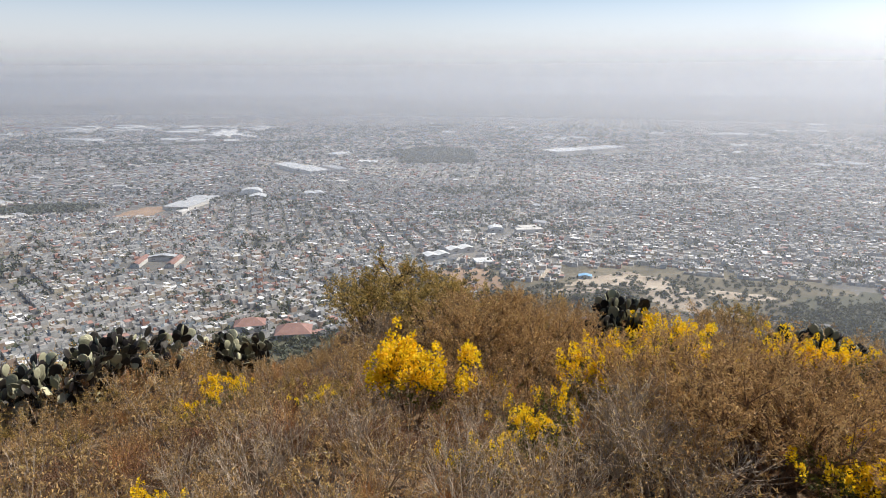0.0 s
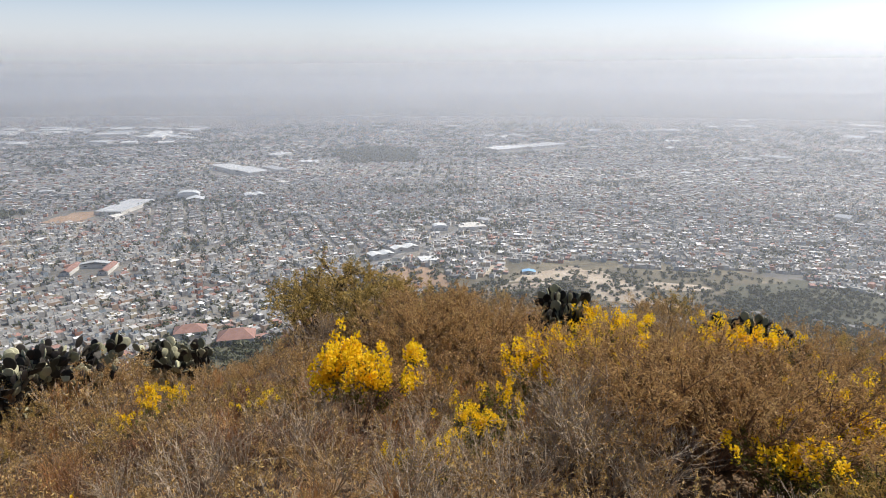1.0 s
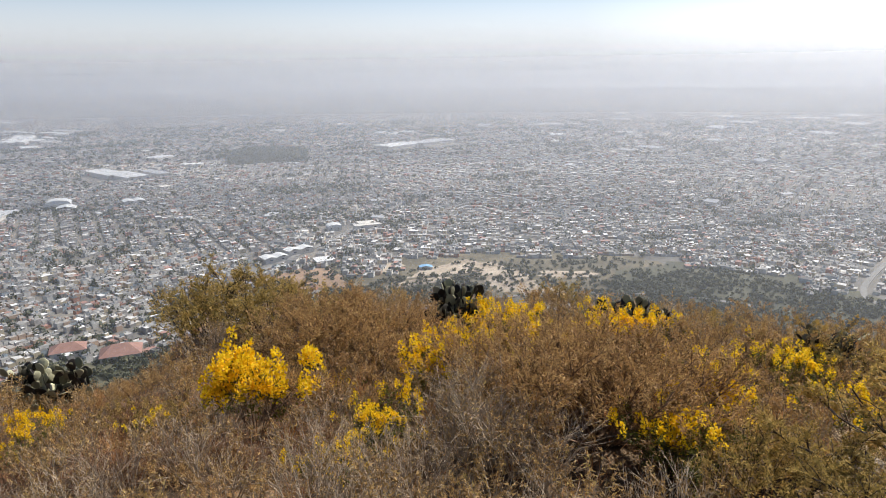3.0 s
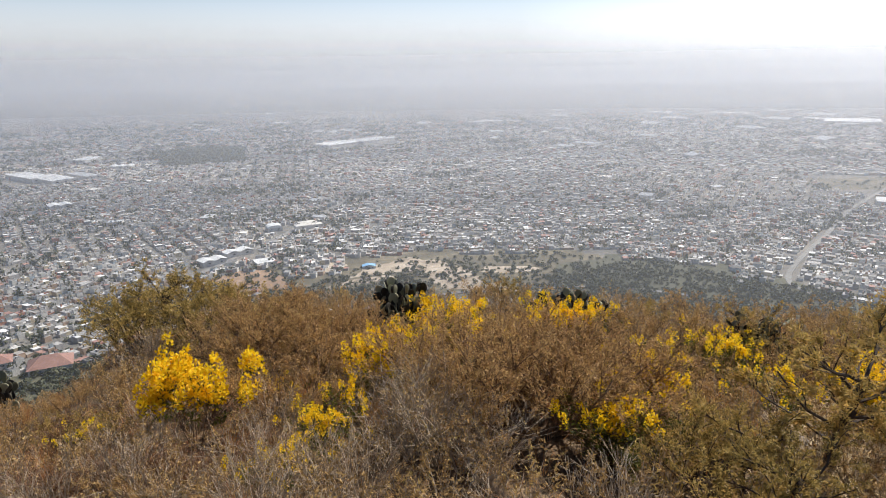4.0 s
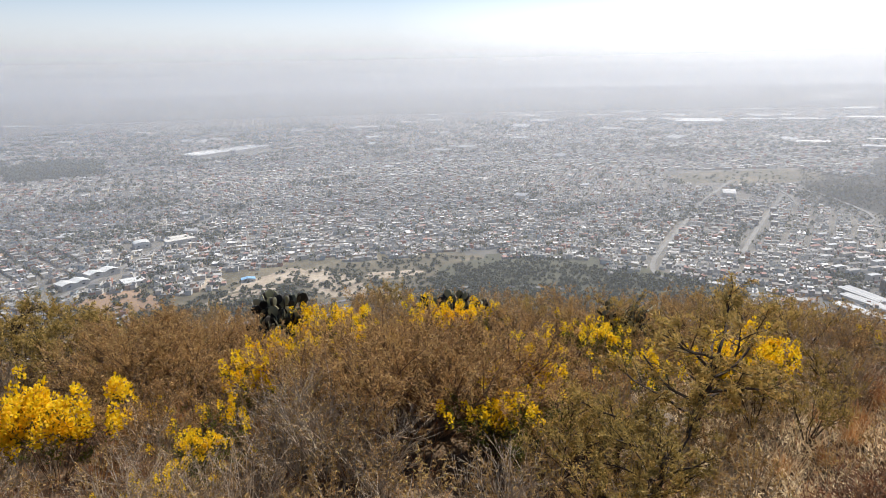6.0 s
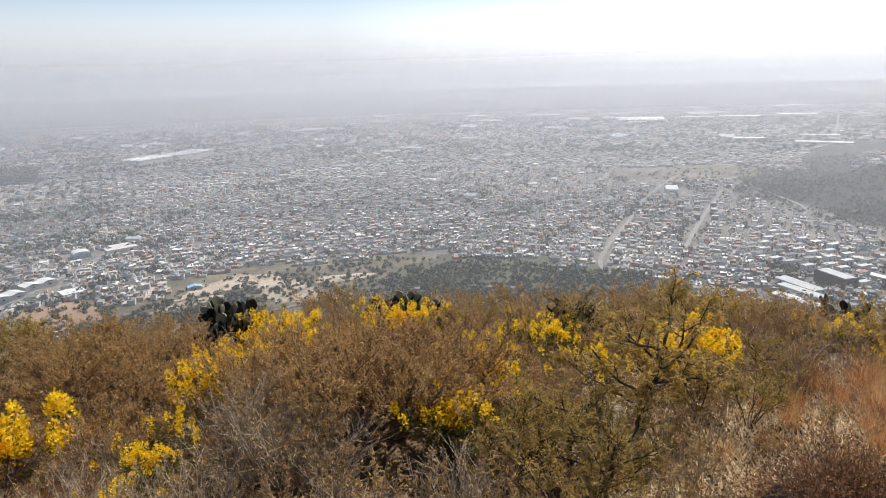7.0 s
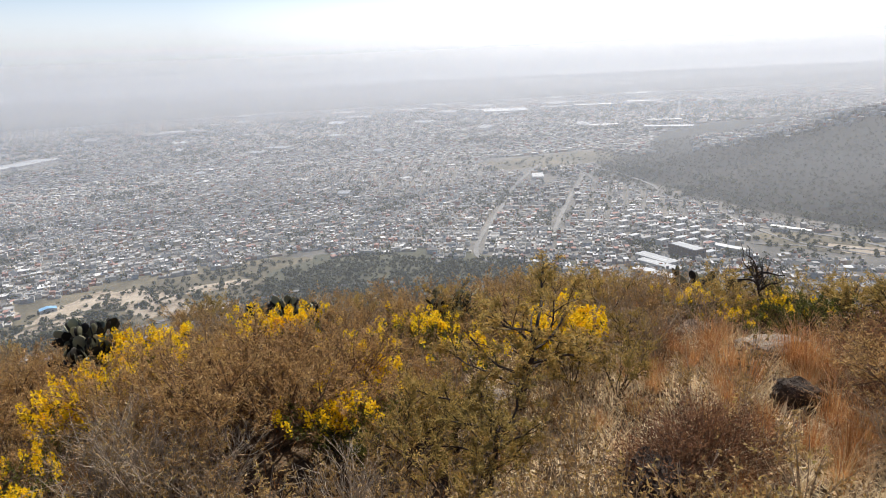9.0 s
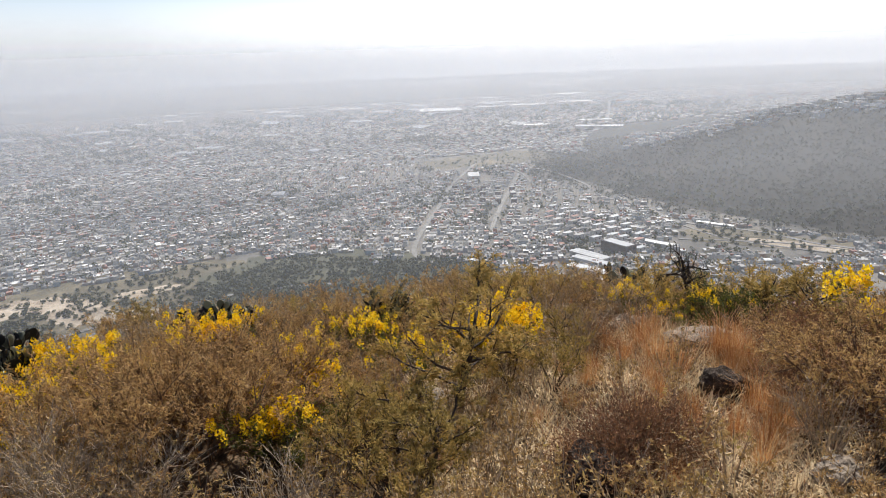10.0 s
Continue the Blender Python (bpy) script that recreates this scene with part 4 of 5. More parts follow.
# fill between them: low plants where the cacti and the slope behind stay in view
rnd = random.Random(9)
herbs, spare = 0, []
for _ in range(5200):
    az, r = rnd.uniform(-44, 96), math.sqrt(rnd.uniform(3.6 ** 2, 18.5 ** 2))
    x, y = r * math.sin(radians(az)), r * math.cos(radians(az))
    if az < -8 and r > 15.8:
        continue
    path = (61 < az < 83 and 6.2 < r < 12.5) or (55.5 < az <= 61 and 6.8 < r < 9.2)
    screen = any(abs(az - q[0]) < 3.2 and r > q[1] - 6 for q in CACTI) or (az < -6 and r > 10.5)
    weights = [6.0, 2.0, 3.0, 0.8, 0.0, 0.5] if az < 8 else ([3, 3.4, 1, 1.5, 0.0, 0.3] if r > 9 else [6, 1.5, 2, 0.5, 0.0, 0.3])
    if (25.0 < az < 37.0 and 7.0 < r < 9.4) or (82 < az < 88.5 and 6.5 < r < 8.6) or (48.5 < az < 51.5 and 9.6 < r < 11.6) or (path and rnd.random() < 0.7):
        continue                                     # shaded hollows under the bushes
    if path:
        weights = [0.6, 0, 0, 0, 0, 2] if r > 9.4 else [0.25, 0, 0, 0, 0, 0.35]
    elif screen:
        weights = [5, 0, 0.4, 0, 0, 1]
    kind = rnd.choices(["herb", "brown", "bare", "olive", "yellow", "grass"], weights)[0]
    size = rnd.uniform(0.5, 0.9) if kind != "herb" else rnd.uniform(0.7, 1.2)
    if kind == "bare" and screen:
        size = 0.45
    if -21 < az < -8 and r > 11:
        size *= 0.6
    if r < 6 and kind in ("brown", "olive", "yellow"):
        kind = "herb"
    need = {"herb": 0.24, "grass": 0.30}.get(kind, 0.62)
    if any((x - q[0]) ** 2 + (y - q[1]) ** 2 < (need * 0.55 + q[2] * 0.5) ** 2 for q in taken):
        continue
    if kind == "herb" and r > 8.2:
        taken.append((x, y, 0.45 * size))
        spare.append((x, y, size, rnd.uniform(0, 6.28), rnd.randrange(3)))
        continue
    put(kind, az, r, size)

# herbs farther off, joined
for name, mat, label in (("branchwork", TWIG_GREY, "pale stalks of dry herbs"), ("foliage", HERB, "brown leaves of massed dry herbs")):
    vs, fs, o = [], [], 0
    for src in range(3):
        me = [c for c in KINDS["herb"][src].children if c.name.startswith(name)][0].data
        co = np.zeros(len(me.vertices) * 3, np.float32)
        me.vertices.foreach_get("co", co)
        co = co.reshape(-1, 3)
        ids = np.zeros(len(me.loops), np.int32)
        me.loops.foreach_get("vertex_index", ids)
        ids = ids.reshape(len(me.polygons), -1)
        for x, y, size, turn, which in spare:
            if which == src:
                c, s = math.cos(turn) * size, math.sin(turn) * size
                vs.append(np.column_stack([x + co[:, 0] * c - co[:, 1] * s, y + co[:, 0] * s + co[:, 1] * c, ground_at(x, y) + co[:, 2] * size]))
                fs.append(ids + o)
                o += len(co)
    tagged(new("herbs_" + name, np_mesh("herbs", np.vstack(vs), np.vstack(fs), [mat])), label, "herbs", kind="stuff")

# fallen stalks and litter
rnd = np.random.RandomState(12)
n = 50000
az = np.radians(np.concatenate([rnd.uniform(-46, 98, 26000), rnd.uniform(48, 88, 24000)]))
r = np.concatenate([np.sqrt(rnd.uniform(2.5 ** 2, 19 ** 2, 26000)), np.sqrt(rnd.uniform(5 ** 2, 13 ** 2, 24000))])
x, y = r * np.sin(az), r * np.cos(az)
z = height(x, y)
a, tilt, ln = rnd.uniform(0, 6.28, n), rnd.uniform(0.0, 1.2, n) ** 1.3, rnd.uniform(0.08, 0.34, n)
p = np.stack([x, y, z - 0.005], -1)
way = np.stack([np.cos(a) * np.cos(tilt), np.sin(a) * np.cos(tilt), np.sin(tilt)], -1)
side = np.stack([-np.sin(a), np.cos(a), np.zeros(n)], -1) * np.where(np.arange(n) < 26000, rnd.uniform(0.002, 0.006, n), rnd.uniform(0.004, 0.012, n))[:, None]
v = np.stack([p - side, p + side, p + way * ln[:, None] + side * 0.3, p + way * ln[:, None] - side * 0.3], 1).reshape(-1, 3)
tagged(new("dry_litter", np_mesh("dry_litter", v, np.arange(4 * n).reshape(-1, 4), [STRAW, PALE_STRAW], (np.arange(n) >= 26000).astype(np.int32))), "fallen straw-coloured stalks and dry litter", "litter", kind="stuff")


# nearest houses stand as things of their own, the rest as one mass
in_view = (np.degrees(np.arctan2(houses[:, 0], houses[:, 1])) > -37) & (houses[:, 7] < 700)
order = np.where(in_view)[0][np.argsort(houses[in_view, 7])]
single, rest = order[:230], np.setdiff1d(np.arange(len(houses)), order[:230])
v, f, mi = boxes(*houses[rest, :7].T)
town = new("houses", np_mesh("houses", v, f, [WALL, ROOF], mi))
tagged(town, "packed rows of low flat-roofed concrete houses", "houses", kind="stuff")
# stair heads and water tanks on their roofs
close = rest[houses[rest, 7] < 1250]
close = close[rng.rand(len(close)) < 0.7]
hs = houses[close]
n = len(hs)
ox, oy = rng.uniform(-0.3, 0.3, n) * hs[:, 3], rng.uniform(-0.3, 0.3, n) * hs[:, 4]
c, s = np.cos(hs[:, 6]), np.sin(hs[:, 6])
v, f, mi = boxes(hs[:, 0] + ox * c - oy * s, hs[:, 1] + ox * s + oy * c, hs[:, 2] + hs[:, 5] + 0.9, rng.uniform(1.0, 2.8, n), rng.uniform(1.0, 2.6, n), rng.uniform(0.4, 1.6, n), hs[:, 6])
tagged(new("roof_clutter", np_mesh("roof_clutter", v, f, [WALL, ROOF], mi)), "small stair heads and tanks on flat roofs", "roof clutter", kind="stuff")

GLASS_DARK = speckled("dark_window", [(0.3, (0.02, 0.022, 0.025)), (0.7, (0.06, 0.065, 0.07))], 2, 0.2)
TANK = speckled("tank_plastic", [(0.3, (0.02, 0.02, 0.022)), (0.7, (0.07, 0.07, 0.075))], 1, 0.5)
WHITE_METAL = speckled("white_sheet_roof", [(0.3, (0.44, 0.45, 0.455)), (0.5, (0.62, 0.63, 0.63)), (0.7, (0.78, 0.78, 0.77))], 0.10, 0.5)
GREY_METAL = speckled("grey_sheet_roof", [(0.3, (0.34, 0.35, 0.36)), (0.7, (0.50, 0.51, 0.52))], 0.06, 0.45)
RED_TILE = speckled("red_tile_roof", [(0.3, (0.20, 0.105, 0.085)), (0.7, (0.33, 0.195, 0.16))], 0.3, 0.85)
BLUE_METAL = speckled("blue_sheet_roof", [(0.3, (0.16, 0.36, 0.60)), (0.7, (0.26, 0.48, 0.72))], 0.3, 0.5)
BRICK_DARK = speckled("dark_brick", [(0.3, (0.07, 0.055, 0.05)), (0.7, (0.15, 0.115, 0.10))], 0.4, 0.9)
PLASTER = speckled("pale_plaster", [(0.3, (0.48, 0.46, 0.42)), (0.7, (0.66, 0.64, 0.60))], 0.3, 0.9)


def unit_box():
    v = [(-.5, -.5, 0), (.5, -.5, 0), (.5, .5, 0), (-.5, .5, 0), (-.5, -.5, 1), (.5, -.5, 1), (.5, .5, 1), (-.5, .5, 1)]
    f = [(0, 1, 5, 4), (1, 2, 6, 5), (2, 3, 7, 6), (3, 0, 4, 7), (4, 5, 6, 7), (3, 2, 1, 0)]
    return v, f


def unit_wall():
    """Four walls with thickness that stand a little above the roof as a parapet."""
    v, f = [], []
    for k, (s, z) in enumerate(((0.5, 0), (0.5, 1), (0.478, 1), (0.478, 0.9))):
        v += [(-s, -s, z), (s, -s, z), (s, s, z), (-s, s, z)]
    for k in range(3):
        for i in range(4):
            j = (i + 1) % 4
            f.append((4 * k + i, 4 * k + j, 4 * k + 4 + j, 4 * k + 4 + i))
    return v, f


def unit_drum():
    v, f = [], []
    for z, r in ((0, .5), (0.8, .5), (1.0, .22)):
        v += [(r * math.cos(k * math.pi / 5), r * math.sin(k * math.pi / 5), z) for k in range(10)]
    for i in range(2):
        f += [(10 * i + k, 10 * i + (k + 1) % 10, 10 * i + 10 + (k + 1) % 10, 10 * i + 10 + k) for k in range(10)]
    return v, f


def unit_gable(bays=1):
    """A roof of low gables side by side, with a little overhang."""
    v = [(-0.51 + 1.02 * k / (2 * bays), y, float(k % 2)) for k in range(2 * bays + 1) for y in (-0.51, 0.51)]
    return v, [(2 * k, 2 * k + 1, 2 * k + 3, 2 * k + 2) for k in range(2 * bays)]


def unit_hip():
    v = [(-.54, -.54, 0), (.54, -.54, 0), (.54, .54, 0), (-.54, .54, 0), (-.2, -.02, 1), (.2, -.02, 1), (.2, .02, 1), (-.2, .02, 1)]
    return v, [(0, 1, 5, 4), (1, 2, 6, 5), (2, 3, 7, 6), (3, 0, 4, 7), (4, 5, 6, 7)]


def unit_vault():
    v, f = [], []
    for k in range(9):
        a = math.pi * k / 8
        for y in (-.5, .5):
            v.append((-0.51 * math.cos(a), y, math.sin(a)))
    f = [(2 * k, 2 * k + 1, 2 * k + 3, 2 * k + 2) for k in range(8)]
    for y in (0, 1):
        f += [(2 * k + y, 2 * k + 2 + y, 2 * (7 - k) + y, 2 * (8 - k) + y) for k in range(4)]
    return v, [q for q in f if len(set(q)) == 4]


M_WALL = np_mesh("wall", *unit_wall(), [WALL])
M_SLAB = np_mesh("roof", *unit_box(), [ROOF])
M_WINDOW = np_mesh("window", *unit_box(), [GLASS_DARK])
M_DOOR = np_mesh("door", *unit_box(), [GREY_METAL])
M_TANK = np_mesh("water_tank", *unit_drum(), [TANK])
M_BOX = np_mesh("stair_head", *unit_box(), [WALL])


def scaled(x, y, z, sx, sy, sz, turn=0.0):
    return pose(x, y, z, 0, 0, turn) @ Matrix.Diagonal((sx, sy, sz, 1))


rg = random.Random(5)
TINTS = ["low grey concrete house with a flat roof", "two-storey plastered house with a flat roof"]
for x, y, z, w, d, h, turn, r in houses[single]:
    ob = thing("house", TINTS[0] if h < 4 else TINTS[1], "house", "houses at the foot of the hill", pose(x, y, z - 0.3, 0, 0, math.degrees(turn)))
    part("wall", M_WALL, None, ob, "", scaled(0, 0, 0, w, d, h + 0.3))
    slab = scaled(0, 0, h * 0.88, w * 0.95, d * 0.95, 0.15)
    roof = part("roof", M_SLAB, None, ob, "", slab)
    floors = 1 if h < 4 else 2
    for fl in range(floors):
        for side in (-1, 1):
            part("window", M_WINDOW, None, ob, "", scaled(side * w * 0.22, -d / 2, 1.2 + 2.6 * fl, 1.1, 0.08, 1.1))
    part("door", M_DOOR, None, ob, "", scaled(0, -d / 2, 0.3, 0.9, 0.08, 2.0))
    if rg.random() < 0.7:
        part("water_tank", M_TANK, None, roof, "dark rooftop water tank", slab.inverted() @ scaled(rg.uniform(-.3, .3) * w, rg.uniform(-.3, .3) * d, h * 0.88 + 0.15, 1.1, 1.1, 1.4))
    if rg.random() < 0.4:
        part("stair_head", M_BOX, None, roof, "", slab.inverted() @ scaled(-w * 0.25, d * 0.2, h * 0.88 + 0.15, 2.0, 2.2, 1.9))


def hall(x, y, w, d, h, turn, roof, shape, label, name="warehouse", bays=1, rise=0.12, wall=None, group=""):
    """A large building: walls with real openings' panels, and a gabled, vaulted, hipped or flat roof."""
    x, y = onto(x, y)
    ob = thing(name, label, "building", group, pose(x, y, ground_at(x, y) - 0.5, 0, 0, turn))
    part("wall", np_mesh("wall", *unit_wall(), [wall or PLASTER]), None, ob, "", scaled(0, 0, 0, w, d, h))
    v, f = {"gable": lambda: unit_gable(bays), "hip": unit_hip, "vault": unit_vault, "flat": unit_box}[shape]()
    top = {"gable": w / bays * rise, "hip": min(w, d) * 0.28, "vault": w * 0.17, "flat": 0.5}[shape]
    part("roof", np_mesh("roof", v, f, [roof]), None, ob, "", scaled(0, 0, h + 0.01 if shape != "flat" else h * 0.92, w, d, top))
    for k in range(max(2, int(w / 14))):
        px = -w / 2 + w * (k + 0.5) / max(2, int(w / 14))
        part("window", M_WINDOW, None, ob, "", scaled(px, -d / 2, h * 0.55, min(4, w / 10), 0.15, h * 0.2))
    part("door", M_DOOR, None, ob, "", scaled(-w * 0.3, -d / 2, 0, 4.0, 0.16, min(4.2, h * 0.6)))
    return ob


WH = "long warehouse with a pale metal roof"
hall(-322, 1432, 42, 110, 9, 35, WHITE_METAL, "gable", "wide warehouse with a white ribbed roof", bays=3)
hall(-275, 1382, 45, 95, 9, 35, WHITE_METAL, "gable", "wide warehouse with a white ribbed roof", bays=3)
hall(-230, 1420, 26, 80, 7, 35, GREY_METAL, "gable", "narrow warehouse with a grey roof", bays=2)
hall(-388, 1012, 40, 100, 6, -8, GREY_METAL, "gable", "market hall with a striped grey roof", "market_hall", bays=6)
hall(-318, 1090, 34, 24, 8, 10, WHITE_METAL, "vault", "white vaulted sports hall", "sports_hall")
hall(-300, 1062, 26, 26, 6, 10, WHITE_METAL, "gable", WH)
hall(-316, 668, 9, 34, 4.5, 4, RED_TILE, "gable", "school wing with a red roof", "school_building", rise=0.25, group="school wings")
hall(-280, 668, 9, 34, 4.5, 4, RED_TILE, "gable", "school wing with a red roof", "school_building", rise=0.25, group="school wings")
hall(-298, 683, 36, 9, 4.5, 4, GREY_METAL, "gable", "school wing with a grey roof", "school_building", rise=0.08, group="school wings")
hall(-149, 482, 22, 15, 5, 12, RED_TILE, "hip", "large house with a red hipped tile roof", "villa")
hall(-112, 467, 25, 19, 5, 8, RED_TILE, "hip", "large house with a red hipped tile roof", "villa")
hall(318, 1765, 60, 110, 9, -55, WHITE_METAL, "gable", WH, bays=3)
hall(430, 1830, 60, 130, 9, -55, GREY_METAL, "gable", WH, bays=4)
hall(66, 822, 18, 16, 5, 5, WHITE_METAL, "vault", "white vaulted roof over a court", "sports_hall")
hall(137, 616, 13, 8, 3.5, -10, BLUE_METAL, "gable", "small shed with a bright blue roof", "shed", rise=0.1)
hall(-214, 1088, 30, 26, 7, 20, WHITE_METAL, "gable", WH, bays=2)
hall(-8, 690, 26, 16, 6, 25, WHITE_METAL, "gable", "workshop with a white roof", "workshop", bays=2)
hall(18, 716, 30, 14, 6, 25, WHITE_METAL, "gable", "workshop with a white roof", "workshop", bays=2)
hall(42, 668, 20, 18, 5, 10, WHITE_METAL, "flat", "workshop with a white flat roof", "workshop")
hall(106, 806, 34, 12, 8, 8, PLASTER, "flat", "pale office block with flat roof", "office_block")
hall(868, 648, 36, 18, 6, 40, GREY_METAL, "gable", "bright white-roofed hall below the hill", bays=2)
hall(519, 259, 11, 46, 4, -8, WHITE_METAL, "gable", "long shed with a bright roof", "shed", bays=2)
hall(541, 268, 10, 44, 5, -12, GREY_METAL, "gable", "long shed with a grey roof", "shed", bays=2)
hall(558, 280, 13, 42, 5, -16, GREY_METAL, "gable", "long shed with a grey roof", "shed", bays=2)
hall(594, 268, 14, 34, 10, -20, GREY_METAL, "flat", "tall dark slab building with a pale roof", "slab_block", wall=BRICK_DARK)
hall(634, 246, 9, 46, 4, -8, GREY_METAL, "gable", "low shed with a grey roof", "shed")
hall(742, 222, 7, 40, 3, -3, GREY_METAL, "gable", "low shed with a grey roof", "shed")
GLARE = "huge warehouse with a glaring white roof"
hall(1540, 756, 34, 112, 8, 22, WHITE_METAL, "gable", GLARE, bays=2, rise=0.05)
hall(1800, 898, 26, 90, 8, 28, WHITE_METAL, "gable", GLARE, bays=2, rise=0.05)
hall(2085, 1713, 150, 150, 8, 40, WHITE_METAL, "gable", GLARE, bays=5, rise=0.05)
hall(2270, 1600, 50, 110, 8, 44, GREY_METAL, "gable", GLARE, bays=3, rise=0.05)
hall(2390, 1500, 50, 130, 8, 38, WHITE_METAL, "gable", GLARE, bays=3, rise=0.05)
hall(2520, 1735, 50, 150, 8, 30, GREY_METAL, "gable", GLARE, bays=3, rise=0.05)
hall(2600, 1390, 60, 120, 8, 31, WHITE_METAL, "gable", GLARE, bays=3, rise=0.05)
hall(2035, 2210, 40, 130, 8, 45, WHITE_METAL, "gable", GLARE, bays=2, rise=0.05)
hall(-760, 2330, 60, 260, 10, 10, WHITE_METAL, "gable", "long far warehouse with a white roof", bays=2)
rg = random.Random(15)
for k in range(42):
    hall(rg.uniform(-1500, -620), rg.uniform(2050, 2750), rg.uniform(22, 50), rg.uniform(30, 100), 9, rg.uniform(60, 110), rg.choice([WHITE_METAL, WHITE_METAL, GREY_METAL]), "gable", "far warehouse with a pale roof", bays=3, group="far warehouses")
for k in range(110):
    a, r = radians(rg.triangular(-34, 68, 45)), rg.uniform(1500, 7000)
    hall(r * math.sin(a), r * math.cos(a), rg.uniform(14, 36) * (1 + r / 4500), rg.uniform(18, 55) * (1 + r / 4500), rg.uniform(6, 10), rg.uniform(-30, 60), rg.choice([WHITE_METAL, GREY_METAL, GREY_METAL]), "gable",
         "far warehouse with a pale roof", bays=rg.choice([1, 2, 3]), group="far warehouses")
for k in range(18):
    a, r = radians(rg.uniform(-35, 50)), rg.uniform(800, 1500)
    hall(r * math.sin(a), r * math.cos(a), rg.uniform(12, 24), rg.uniform(14, 30), rg.uniform(5, 8), rg.uniform(-30, 60), rg.choice([GREY_METAL, GREY_METAL, PLASTER]), rg.choice(["gable", "flat"]), "workshop with a pale sheet roof", "workshop", group="workshops in town")
for row in range(5):
    for k in range(8):
        x, y = 622 + 24 * row - 3 * k, 372 - 17.5 * k + 10 * row
        if ground_at(x, y) < 12:
            hall(x + rg.uniform(-2, 2), y + rg.uniform(-2, 2), 12, 6, rg.uniform(6, 8), -14 + rg.uniform(-3, 3), rg.choice([GREY_METAL, ROOF, ROOF]), "flat", "pale three-storey apartment block", "apartment_block", group="rows of apartment blocks")
for row in range(3):
    for k in range(5):
        x, y = 700 + 34 * row + 8 * k, 560 - 20 * k + 24 * row
        hall(x, y, 8, 8, 8, 32, ROOF, "flat", "dark apartment block in a cluster", "apartment_block", wall=BRICK_DARK, group="clustered apartment blocks")

# radio mast
MAST = speckled("painted_steel", [(0.3, (0.5, 0.48, 0.46)), (0.7, (0.62, 0.6, 0.58))], 3, 0.5)
mast = Geo()
for k in range(3):
    a = k * 2.0944
    mast.tube([Vector((2.2 * math.cos(a), 2.2 * math.sin(a), 0)), Vector((0.5 * math.cos(a), 0.5 * math.sin(a), 34))], 0.22, 0.14, 4)
for i in range(17):
    s0, s1 = 2.2 - 1.7 * i / 17, 2.2 - 1.7 * (i + 1) / 17
    for k in range(3):
        a, b = k * 2.0944, (k + 1) * 2.0944
        mast.tube([Vector((s0 * math.cos(a), s0 * math.sin(a), 2 * i)), Vector((s1 * math.cos(b), s1 * math.sin(b), 2 * i + 2))], 0.09, 0.09, 3)
ob = new("radio_mast", mast.mesh("radio_mast", MAST))
ob.matrix_basis = pose(80, 1088, 0)
tagged(ob, "slender pale lattice radio mast among roofs", "mast")

# open fields and bare lots
EARTH = speckled("bare_earth", [(0.32, (0.11, 0.09, 0.065)), (0.46, (0.33, 0.27, 0.20)), (0.7, (0.56, 0.49, 0.40))], 0.045, 0.95)
RUST_EARTH = speckled("rusty_earth", [(0.3, (0.22, 0.14, 0.09)), (0.7, (0.38, 0.26, 0.17))], 0.03, 0.95)
DRY_FIELD = speckled("dry_field", [(0.3, (0.055, 0.05, 0.035)), (0.5, (0.12, 0.105, 0.07)), (0.72, (0.27, 0.225, 0.155))], 0.02, 0.95)


def field(x, y, hx, hy, turn, mat, label, seed):
    x, y = onto(x, y)
    rg = np.random.RandomState(seed)
    na, nr = 40, 8
    a = np.arange(na) * 2 * np.pi / na
    rim_ = 1 + 0.12 * np.sin(2 * a + rg.rand() * 6) + 0.10 * np.sin(3 * a + rg.rand() * 6) + 0.07 * np.sin(7 * a + rg.rand() * 6) + 0.03 * rg.randn(na)
    k = np.linspace(0.02, 1, nr)[:, None] * rim_[None]
    u, w = k * hx * np.sign(np.cos(a)) * np.abs(np.cos(a)) ** 0.7, k * hy * np.sign(np.sin(a)) * np.abs(np.sin(a)) ** 0.7
    c, s = math.cos(radians(turn)), math.sin(radians(turn))
    px, py = x + u * c - w * s, y + u * s + w * c
    v = np.stack([px, py, height(px, py) + 0.35 + 0.004 * seed], -1).reshape(-1, 3)
    i, j = np.meshgrid(np.arange(nr - 1), np.arange(na), indexing="ij")
    a0, b0 = i * na + j, i * na + (j + 1) % na
    f = np.stack([a0, a0 + na, b0 + na, b0], -1).reshape(-1, 4)
    tagged(new("field_%d" % seed, np_mesh("field", v, f, [mat])), label, "field", kind="structure")


field(185, 572, 165, 88, -8, DRY_FIELD, "dry open ground with sparse scrub", 0)
field(172, 590, 46, 42, 20, EARTH, "pale trampled bare earth lot", 1)
field(205, 560, 26, 12, 30, EARTH, "pale bare earth lot with scrub", 14)
field(262, 560, 30, 10, -20, EARTH, "pale bare earth lot with scrub", 15)
field(120, 575, 30, 9, 10, EARTH, "pale bare earth lot with scrub", 16)
field(236, 524, 52, 26, -15, EARTH, "pale bare earth with dry scrub", 2)
field(26, 615, 30, 34, 0, RUST_EARTH, "brown bare earth lot between houses", 3)
field(-436, 950, 26, 36, 0, RUST_EARTH, "rusty bare playing field", 4)
field(1040, 745, 120, 85, -30, DRY_FIELD, "dry olive-brown open field", 5)
field(-380, 1490, 90, 22, 20, EARTH, "pale dry strip of open ground", 6)
field(120, 560, 60, 30, 0, DRY_FIELD, "dry open ground with scrub", 7)
field(290, 560, 70, 55, -20, DRY_FIELD, "dry open ground with scrub", 8)
field(-170, 1120, 36, 14, 20, RUST_EARTH, "brown bare lot between houses", 9)
